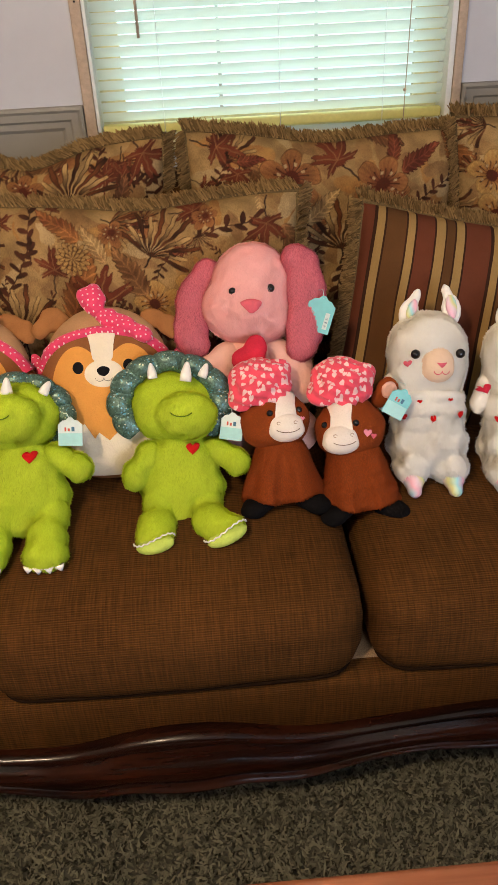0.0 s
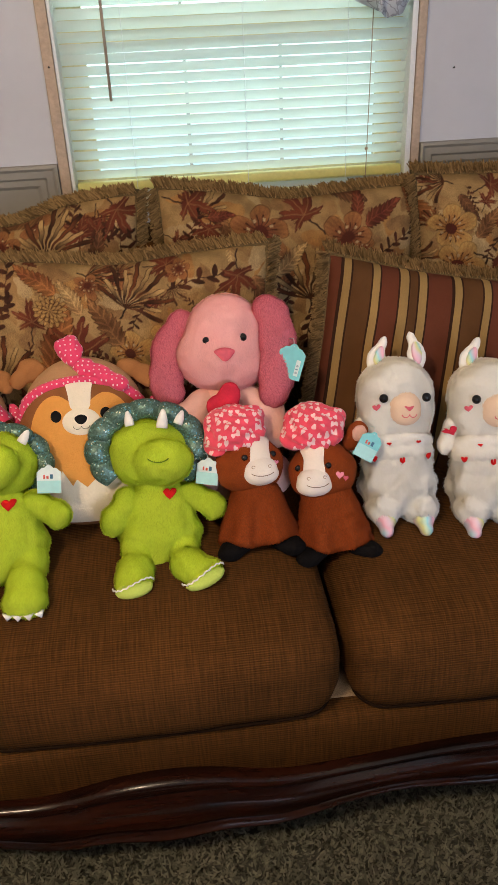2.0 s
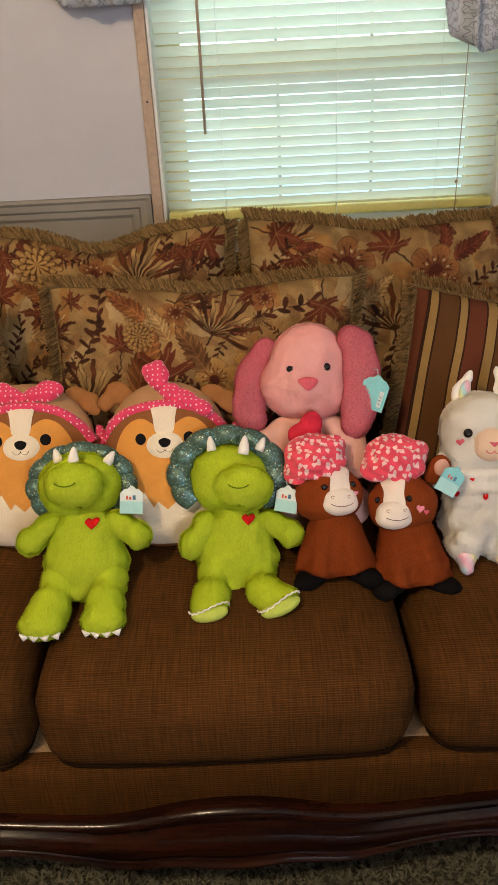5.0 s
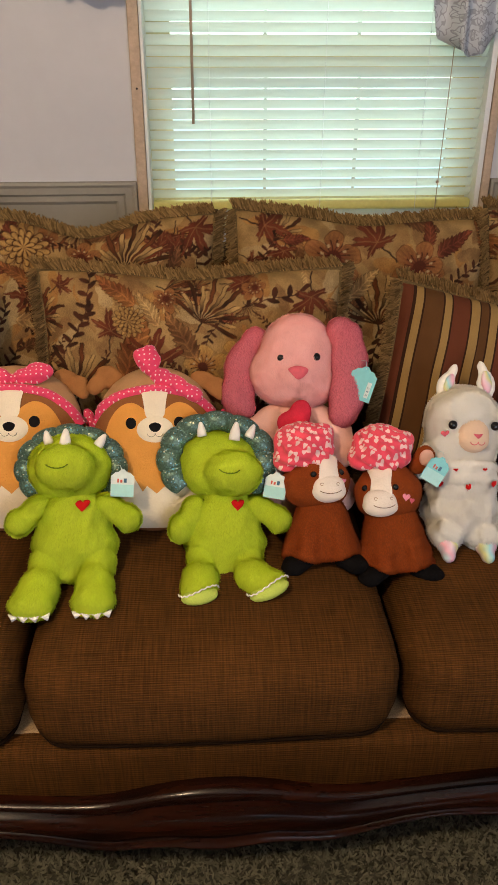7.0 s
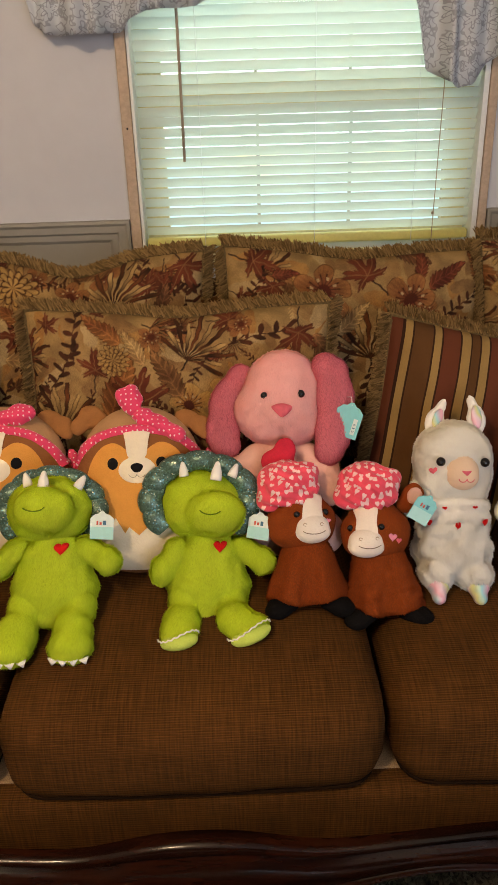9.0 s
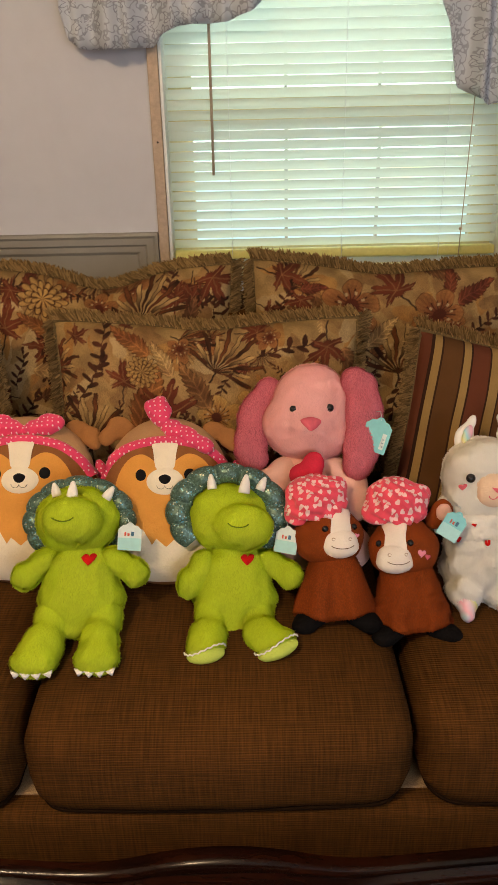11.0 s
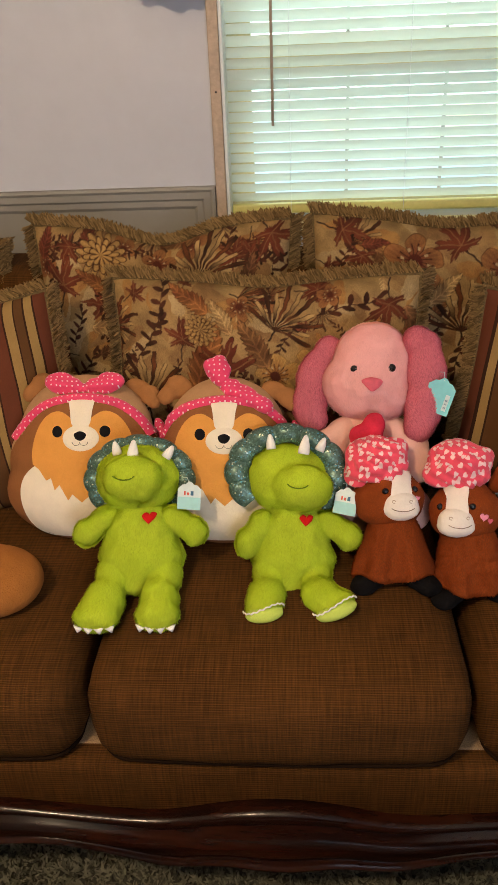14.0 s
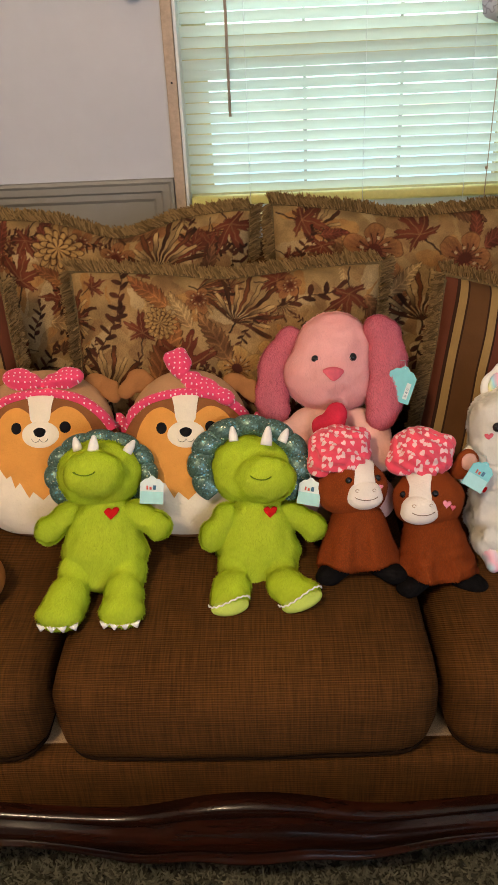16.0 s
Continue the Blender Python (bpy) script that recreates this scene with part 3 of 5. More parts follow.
def fibres(name, roots, ways, normals, length, width, material, parent, label, seed=1, bow=0.35, front=(0, -0.9, 0.4), loose=0.25, vary=0.35, blunt=0.7):
    """Many single fibres joined into one mesh; each is a bent blade of three triangles."""
    rng = np.random.default_rng(seed)
    roots, ways, normals = np.asarray(roots), np.asarray(ways), np.asarray(normals)
    n = len(roots)
    side = np.cross(ways, normals + rng.normal(size=(n, 3)) * loose)
    side /= np.linalg.norm(side, axis=1, keepdims=True) + 1e-9
    plane = np.cross(side, ways)
    back = (plane * np.asarray(front)).sum(1) < 0
    side[back] *= -1
    plane[back] *= -1
    plane /= np.linalg.norm(plane, axis=1, keepdims=True) + 1e-9
    normals = normals / (np.linalg.norm(normals, axis=1, keepdims=True) + 1e-9)
    normals = normals + plane * np.maximum(0, 0.35 - (normals * plane).sum(1))[:, None] * 1.3
    ln = (length * rng.uniform(1 - vary, 1 + vary * 0.7, n))[:, None]
    curl = rng.normal(size=(n, 3)) * bow
    w = width * rng.uniform(0.7, 1.3, n)[:, None]
    mid = roots + ways * ln * blunt + curl * ln * (blunt * 0.5 - 0.1)
    tip = roots + ways * ln + curl * ln * 0.55
    vs = np.stack([roots - side * w / 2, roots + side * w / 2, mid - side * w * 0.46, mid + side * w * 0.46, tip], 1).reshape(-1, 3)
    base = np.arange(n)[:, None] * 5
    fs = np.concatenate([base + [0, 1, 3], base + [0, 3, 2], base + [2, 3, 4]], 1).reshape(-1, 3)
    me = bpy.data.meshes.new(name)
    me.from_pydata(vs.tolist(), [], fs.tolist())
    me.polygons.foreach_set("use_smooth", [True] * len(me.polygons))
    me.normals_split_custom_set_from_vertices(np.repeat(normals, 5, axis=0).tolist())
    ob = part(name, me, material, parent, label)
    ob["kind"] = "stuff"
    return ob


def fur(me, count, length, material, parent, label, seed=1, lay=0.9, width=0.0011, lift=0.28):
    """Pile standing on a skin, brushed downwards."""
    me.calc_loop_triangles()
    co = np.array([v.co[:] for v in me.vertices])
    no = np.array([v.normal[:] for v in me.vertices])
    tri = np.array([t.vertices[:] for t in me.loop_triangles])
    a, b, c = co[tri[:, 0]], co[tri[:, 1]], co[tri[:, 2]]
    area = np.linalg.norm(np.cross(b - a, c - a), axis=1)
    rng = np.random.default_rng(seed)
    pick = rng.choice(len(tri), count, p=area / area.sum())
    u, v = rng.random(count), rng.random(count)
    flip = u + v > 1
    u[flip], v[flip] = 1 - u[flip], 1 - v[flip]
    root = a[pick] + (b - a)[pick] * u[:, None] + (c - a)[pick] * v[:, None]
    nor = no[tri[pick]].mean(1)
    swirl = np.array([noise.noise_vector(Vector(p) * 28)[:] for p in root])
    comb = np.array([0, -0.55, -0.83]) * lay + swirl * 0.55
    comb = comb - nor * (comb * nor).sum(1)[:, None]
    comb /= np.linalg.norm(comb, axis=1, keepdims=True) + 0.05
    way = comb + nor * lift + rng.normal(size=(count, 3)) * 0.13
    way -= nor * np.minimum(0, (way * nor).sum(1) - lift * 0.7)[:, None]
    way /= np.linalg.norm(way, axis=1, keepdims=True)
    return fibres("fur", root, way, nor, length, width, material, parent, label, seed, 0.08, loose=0.08)


# ---- room ----
W0, W1, WIN_L, WIN_R, WIN_B, WIN_T = 1.85, 2.0, -0.101, 0.675, 0.865, 1.98
wall = thing("wall_north", pose(0, 0, 0), "pale lavender-white plaster wall with a window", "wall", kind="structure")
part("plaster", boxes(((-3.0, W0, 0), (WIN_L, W1, 2.5)), ((WIN_R, W0, 0), (3.0, W1, 2.5)), ((WIN_L, W0, 0), (WIN_R, W1, WIN_B)), ((WIN_L, W0, WIN_T), (WIN_R, W1, 2.5))), M_WALL, wall, smooth=False)
for name, lo, hi in (("wall_west", (-3.15, -2.6, 0), (-3.0, 2.0, 2.5)), ("wall_east", (3.0, -2.6, 0), (3.15, 2.0, 2.5))):
    tagged(part(name, boxes((lo, hi)), M_WALL, smooth=False), "plain pale painted plaster wall", "wall", kind="structure")
# unseen wall, its opening added where the cool area light stands
south = boxes(((-3.0, -2.6, 0), (0.4, -2.46, 2.5)), ((2.0, -2.6, 0), (3.0, -2.46, 2.5)), ((0.4, -2.6, 0), (2.0, -2.46, 0.8)), ((0.4, -2.6, 2.2), (2.0, -2.46, 2.5)))
tagged(part("wall_south", south, M_WALL, smooth=False), "plain pale painted wall, unseen, with an opening added for daylight", "wall", kind="structure")
tagged(part("ceiling", boxes(((-3.15, -2.6, 2.5), (3.15, 2.0, 2.6))), M_CEIL, smooth=False), "plain white painted ceiling", "ceiling", kind="structure")
floor = tagged(part("floor", boxes(((-3.15, -2.6, -0.1), (3.15, 2.0, 0.0))), M_CARPET, smooth=False), "dark grey-green shaggy carpet", "carpet", kind="structure")
rng = np.random.default_rng(4)
N = 90000
roots = np.stack([rng.uniform(-0.75, 1.15, N), rng.uniform(0.15, 0.98, N), np.zeros(N)], 1)
ways = np.array([0, -0.35, 1.0]) + rng.normal(size=(N, 3)) * 0.55
ways[:, 2] = np.abs(ways[:, 2])
ways /= np.linalg.norm(ways, axis=1, keepdims=True)
fibres("carpet_pile", roots, ways, np.tile([0, -0.7, 1.0], (N, 1)), 0.014, 0.0036, M_TUFT, floor, "grey-green twisted carpet tufts", 5, 0.5)


for x, z, r in ((0.766, 1.10, 0.0022), (-0.113, 1.142, 0.0022)):
    bm = bmesh.new()
    bmesh.ops.create_uvsphere(bm, u_segments=8, v_segments=6, radius=r, matrix=pose(x, W0 - (0.012 if -0.12 < x < -0.1 else 0.0), z))
    part("nail_head", bm, M_THREAD, wall)


def moulding(name, x0, x1, left_end, right_end):
    """A framed wall panel: stepped rails round a recessed field."""
    ob = thing(name, pose(0, W0, 0), "taupe-grey painted panel moulding on the wall", "moulding", kind="structure")
    top = 0.947
    bm = bmesh.new()
    prof = [(0.0, 0.0), (0.016, 0.0), (0.018, -0.006), (0.014, -0.012), (0.014, -0.026), (0.009, -0.031), (0.009, -0.043), (0.004, -0.05), (0.0, -0.052)]

    def sweep(frames):
        rows = [[bm.verts.new(f(d, h)) for d, h in prof] for f in frames]
        for a, b in zip(rows, rows[1:]):
            for j in range(len(prof) - 1):
                bm.faces.new((a[j], b[j], b[j + 1], a[j + 1]))
    line = []
    if left_end:
        line.append(lambda d, h: Vector((x0 - h, -d, 0.1)))
        line.append(lambda d, h: Vector((x0 - h, -d, top + h)))
    else:
        line.append(lambda d, h: Vector((x0, -d, top + h)))
    if right_end:
        line.append(lambda d, h: Vector((x1 + h, -d, top + h)))
        line.append(lambda d, h: Vector((x1 + h, -d, 0.1)))
    else:
        line.append(lambda d, h: Vector((x1, -d, top + h)))
    sweep(line)
    bmesh.ops.recalc_face_normals(bm, faces=bm.faces)
    part("rail", bm, M_PANEL, ob, smooth=False)
    lo = x0 + (0.05 if left_end else 0)
    hi = x1 - (0.05 if right_end else 0)
    part("field", boxes(((lo, -0.003, 0.1), (hi, -0.0005, top - 0.05))), M_PANEL, ob, smooth=False)


moulding("trim_1", -2.9, -0.127, False, True)
moulding("trim_2", 0.697, 2.9, True, False)

# window: casing, frame, two sashes with glass, sill
win = thing("window_1", pose(0, 0, 0), "white double-hung window behind closed blinds", "window", kind="structure")
part("casing", boxes(((WIN_L - 0.024, W0 - 0.012, WIN_B), (WIN_L - 0.001, W0 - 0.0005, WIN_T + 0.02)), bevel=0.002), M_CASING, win, "bare tan wooden casing strip")
part("casing", boxes(((WIN_R + 0.001, W0 - 0.012, WIN_B), (WIN_R + 0.020, W0 - 0.0005, WIN_T + 0.02)), bevel=0.002), M_CASING, win, "bare tan wooden casing strip")
part("window_frame", boxes(((WIN_L, W0 - 0.008, WIN_B), (WIN_L + 0.007, W1, WIN_T)), bevel=0.001), M_VINYL, win)
part("window_frame", boxes(((WIN_R - 0.012, W0 - 0.008, WIN_B), (WIN_R, W1, WIN_T)), bevel=0.001), M_VINYL, win)
part("window_frame", boxes(((WIN_L + 0.007, W0, WIN_T - 0.02), (WIN_R - 0.012, W1, WIN_T))), M_VINYL, win)
part("window_sill", boxes(((WIN_L - 0.03, W0 - 0.03, WIN_B - 0.022), (WIN_R + 0.03, W1, WIN_B)), bevel=0.004), M_SASH, win, "cream painted window sill")
for z0, z1, y0 in ((WIN_B, 1.205, 1.915), (1.185, WIN_T - 0.02, 1.950)):
    sash = part("sash", boxes(((WIN_L + 0.007, y0, z0), (WIN_L + 0.06, y0 + 0.03, z1)), ((WIN_R - 0.065, y0, z0), (WIN_R - 0.012, y0 + 0.03, z1)),
                              ((WIN_L + 0.06, y0, z0), (WIN_R - 0.065, y0 + 0.03, z0 + 0.04)), ((WIN_L + 0.06, y0, z1 - 0.04), (WIN_R - 0.065, y0 + 0.03, z1))), M_SASH, win, smooth=False)
    pane = part("pane", boxes(((WIN_L + 0.06, y0 + 0.013, z0 + 0.04), (WIN_R - 0.065, y0 + 0.017, z1 - 0.04))), M_GLASS, sash, smooth=False)
    pane.visible_shadow = False
    for mx in (0.170, 0.386):
        part("muntin", boxes(((mx, y0 + 0.018, z0 + 0.04), (mx + 0.008, y0 + 0.024, z1 - 0.04))), M_VINYL, sash, smooth=False)
out = part("backdrop", boxes(((-6, 5.0, -1.5), (6.5, 5.05, 5))), M_OUTSIDE, smooth=False)
tagged(out, "glowing backdrop for the bright outdoors behind the blinds", "backdrop", kind="structure")

# blinds
blind = thing("window_blinds", pose(0.2845, 1.868, WIN_B), "white mini blinds, lowered, with nearly closed slats", "blinds")
bm = bmesh.new()
cols = []
half_w = (WIN_R - WIN_L) / 2 - 0.0125
TILT_S = radians(56)
for j in range(7):
    s = (j / 6 - 0.5) * 0.025
    b = 0.0022 * (1 - (2 * s / 0.025) ** 2)
    y, z = -s * math.cos(TILT_S) - b * math.sin(TILT_S), s * math.sin(TILT_S) - b * math.cos(TILT_S)
    cols.append([bm.verts.new((x, y, z)) for x in (-half_w, 0, half_w)])
for a, b in zip(cols, cols[1:]):
    for i in range(2):
        bm.faces.new((a[i], a[i + 1], b[i + 1], b[i]))
bmesh.ops.recalc_face_normals(bm, faces=bm.faces)
slat_mesh = finish(bm, "slat")
slat_mesh.materials.append(M_SLAT)
random.seed(3)
for i in range(48):
    s = new("slat", slat_mesh)
    s.parent = blind
    s.matrix_basis = pose(random.uniform(-0.0012, 0.0012), 0, 0.0497 + 0.02143 * i + (0.0022 if i > 15 else 0), random.uniform(-3, 3), random.uniform(-0.12, 0.12), 0)
part("bottom_rail", boxes(((-half_w, -0.012, 0.014), (half_w, 0.012, 0.034)), bevel=0.004), M_RAIL, blind, "yellow-cream bottom rail")
part("head_rail", boxes(((-half_w, -0.014, 1.08), (half_w, 0.014, 1.105)), bevel=0.003), M_VINYL, blind)
for cx in (-0.240, 0.015, 0.242):
    bm = tube([(cx, -0.0135, 0.01), (cx, -0.0135, 1.08)], 0.0007, 5)
    part("ladder_cord", bm, M_VINYL, blind, "thin white ladder cord")
part("tilt_wand", tube([(-0.274, -0.02, 1.08), (-0.276, -0.024, 0.65), (-0.277, -0.026, 0.205)], 0.0033, 8), M_CASING, blind, "slender tan tilt wand")
part("pull_cord", tube([(0.31, -0.02, 1.08), (0.295, -0.024, 0.5), (0.287, -0.026, 0.0)], 0.0011, 6), M_CASING, blind, "thin pull cord")
bm = bmesh.new()
bmesh.ops.create_uvsphere(bm, u_segments=10, v_segments=8, radius=0.004, matrix=pose(0.287, -0.026, 0.076))
part("cord_knob", bm, M_CASING, blind)


def valance(x0, x1, hem, phase):
    """A gathered curtain panel with a hem line z(x), folds and thickness."""
    bm = bmesh.new()
    nx, nz = 130, 26
    grid = []
    for i in range(nx + 1):
        x = x0 + (x1 - x0) * i / nx
        zb = hem(x)
        row = []
        for j in range(nz + 1):
            f = j / nz
            z = zb + (1.98 - zb) * f
            fold = math.sin(x * 105 + phase + 0.8 * math.sin(x * 31)) * 0.010 + math.sin(x * 47 + 1.3 * phase + f * 1.5) * 0.012
            row.append(bm.verts.new((x + 0.006 * math.sin(x * 60 + f * 3), 1.792 + fold * (1.25 - 0.5 * f), z)))
        grid.append(row)
    for a, b in zip(grid, grid[1:]):
        for j in range(nz):
            bm.faces.new((a[j], b[j], b[j + 1], a[j + 1]))
    bmesh.ops.recalc_face_normals(bm, faces=bm.faces)
    bmesh.ops.solidify(bm, geom=bm.faces[:], thickness=0.0015)
    return bm


def along(points):
    xs, zs = zip(*points)
    return lambda x: float(np.interp(x, xs, zs))


cur = thing("curtain_valance", pose(0, 0, 0), "white gathered valance with a grey floral print, hung over the window", "curtain")
part("panel", valance(-0.295, 0.30, along([(-0.295, 1.40), (-0.285, 1.345), (-0.25, 1.328), (-0.22, 1.325), (-0.105, 1.328), (-0.09, 1.352), (-0.05, 1.366), (0.05, 1.372), (0.10, 1.388), (0.14, 1.44), (0.30, 1.6)]), 0.4), M_VALANCE, cur)
part("panel", valance(0.30, 0.84, along([(0.30, 1.6), (0.44, 1.50), (0.505, 1.36), (0.525, 1.24), (0.56, 1.222), (0.60, 1.205), (0.625, 1.212), (0.65, 1.25), (0.69, 1.282), (0.75, 1.33), (0.84, 1.35)]), 2.1), M_VALANCE, cur)
part("rod", tube([(-0.32, 1.80, 1.985), (0.87, 1.80, 1.985)], 0.006, 10), M_METAL, cur, "thin brass curtain rod")

# ---- sofa ----
SEAT = 0.468


def cushion_mesh(w, d, h, r, crown):
    bm = bmesh.new()
    bmesh.ops.create_cube(bm, size=2)
    bmesh.ops.subdivide_edges(bm, edges=bm.edges[:], cuts=17, use_grid_fill=True)
    hx, hy, hz = w / 2, d / 2, h / 2
    for v in bm.verts:
        p = Vector((v.co.x * hx, v.co.y * hy, v.co.z * hz))
        q = Vector([max(-(a - r), min(a - r, c)) for a, c in zip((hx, hy, hz), p)])
        o = p - q
        if o.length > 1e-6:
            p = q + o.normalized() * r
        u, s = p.x / hx, p.y / hy
        if p.z > 0:
            p.z += crown * (1 - u * u) * (1 - s * s)
        p.y -= 0.012 * (1 - u * u) * (1 if p.y < 0 else 0) * (1 - (p.z / hz) ** 2 * 0.6)
        p.z += 0.003 * noise.noise(Vector((p.x * 9, p.y * 9, 3)))
        p.y += 0.003 * noise.noise(Vector((p.x * 11, p.z * 11, 7)))
        v.co = p
    return bm


sofa = thing("sofa", pose(0.025, 1.2, 0), "brown tweed sofa with a carved dark wooden front rail", "sofa")
bm = bmesh.new()
box(bm, (-0.90, -0.405, 0.185), (0.90, -0.29, 0.302), 0.018)
part("front_rail", bm, M_TWEED, sofa, "rounded brown tweed front rail")
part("deck", boxes(((-0.90, -0.28, 0.20), (0.90, 0.42, 0.297)), ((-0.345, -0.365, 0.25), (-0.228, -0.285, 0.3045)), ((0.228, -0.365, 0.25), (0.345, -0.285, 0.3045)), bevel=0.004), M_DECK, sofa, "beige deck cloth under the cushions")
bm = bmesh.new()
box(bm, (-0.92, 0.36, 0.16), (0.92, 0.56, 0.84), 0.05)
part("backrest", bm, M_TWEED, sofa)
part("base", boxes(((-0.90, -0.36, 0.13), (0.90, 0.55, 0.20))), M_LACQUER, sofa, smooth=False)
for lx in (-0.84, 0.84):
    for ly in (-0.36, 0.5):
        part("leg", tube([(lx, ly, 0.14), (lx, ly - 0.01, 0.07), (lx, ly, 0.0)], [0.04, 0.026, 0.02], 12), M_LACQUER, sofa)
crest = lambda d: float(np.interp(d, [0, 0.05, 0.10, 0.165, 0.21, 0.27, 0.35, 0.45, 0.6, 0.9], [0.235, 0.233, 0.223, 0.205, 0.203, 0.208, 0.217, 0.228, 0.230, 0.225]))
hemline = lambda d: float(np.interp(d, [0, 0.05, 0.085, 0.12, 0.16, 0.20, 0.25, 0.31, 0.38, 0.5, 0.65, 0.9], [0.121, 0.127, 0.135, 0.128, 0.119, 0.124, 0.142, 0.158, 0.168, 0.152, 0.142, 0.14]))
PROFILE = [(0.0, -0.01), (0.0, 0.008), (0.05, 0.014), (0.13, 0.017), (0.19, 0.014), (0.23, 0.008), (0.28, 0.010), (0.36, 0.019), (0.50, 0.026), (0.66, 0.029), (0.78, 0.026), (0.84, 0.020), (0.88, 0.022), (0.93, 0.031), (0.98, 0.030), (1.0, 0.022), (1.0, -0.01)]
bm = bmesh.new()
rows = []
for i in range(241):
    x = -0.92 + 1.84 * i / 240
    span = [-0.92 + 1.84 * max(0, min(240, i + o)) / 240 for o in (-5, -3, -1, 0, 1, 3, 5)]
    zt, zb = np.mean([crest(abs(q)) for q in span]), np.mean([hemline(abs(q)) for q in span])
    bow = 0.010 * math.exp(-(x / 0.16) ** 2)
    rows.append([bm.verts.new((x, -0.412 - d * (1 + bow * 20) - bow * 0.5, zt + (zb - zt) * f)) for f, d in PROFILE])
for a, b in zip(rows, rows[1:]):
    for j in range(len(PROFILE) - 1):
        bm.faces.new((a[j], a[j + 1], b[j + 1], b[j]))
bm.faces.new(rows[0])
bm.faces.new(rows[-1])
bmesh.ops.recalc_face_normals(bm, faces=bm.faces)
part("carved_apron", bm, M_LACQUER, sofa, "carved glossy mahogany apron with a wavy edge")

for i, cx in enumerate((-0.549, 0.0245, 0.598)):
    c = thing("seat_cushion", pose(cx, 1.170, 0.382), "brown tweed box seat cushion on the sofa", "cushion", "seat cushions")
    me = cushion_mesh(0.566, 0.770, 0.172, 0.062, 0.014)
    part("cover", me, M_TWEED, c)
    edge = []
    for cxs, cys, start in ((1, 1, 0), (-1, 1, 90), (-1, -1, 180), (1, -1, 270)):
        for j in range(9):
            a = radians(start + 90 * j / 8)
            px, py = cxs * 0.221 + 0.046 * math.cos(a), cys * 0.323 + 0.046 * math.sin(a)
            edge.append((px, py - (0.008 * (1 - (px / 0.283) ** 2) if py < 0 else 0), -0.068))
    front_mid = [(-0.221 + 0.442 * j / 8, -0.369 - 0.008 * (1 - ((-0.221 + 0.442 * j / 8) / 0.283) ** 2), -0.068) for j in range(1, 8)]
    edge = edge[:27] + front_mid + edge[27:]
    part("piping", tube(edge, 0.0040, 6, closed=True), M_SEAM, c, "dark piped seam")


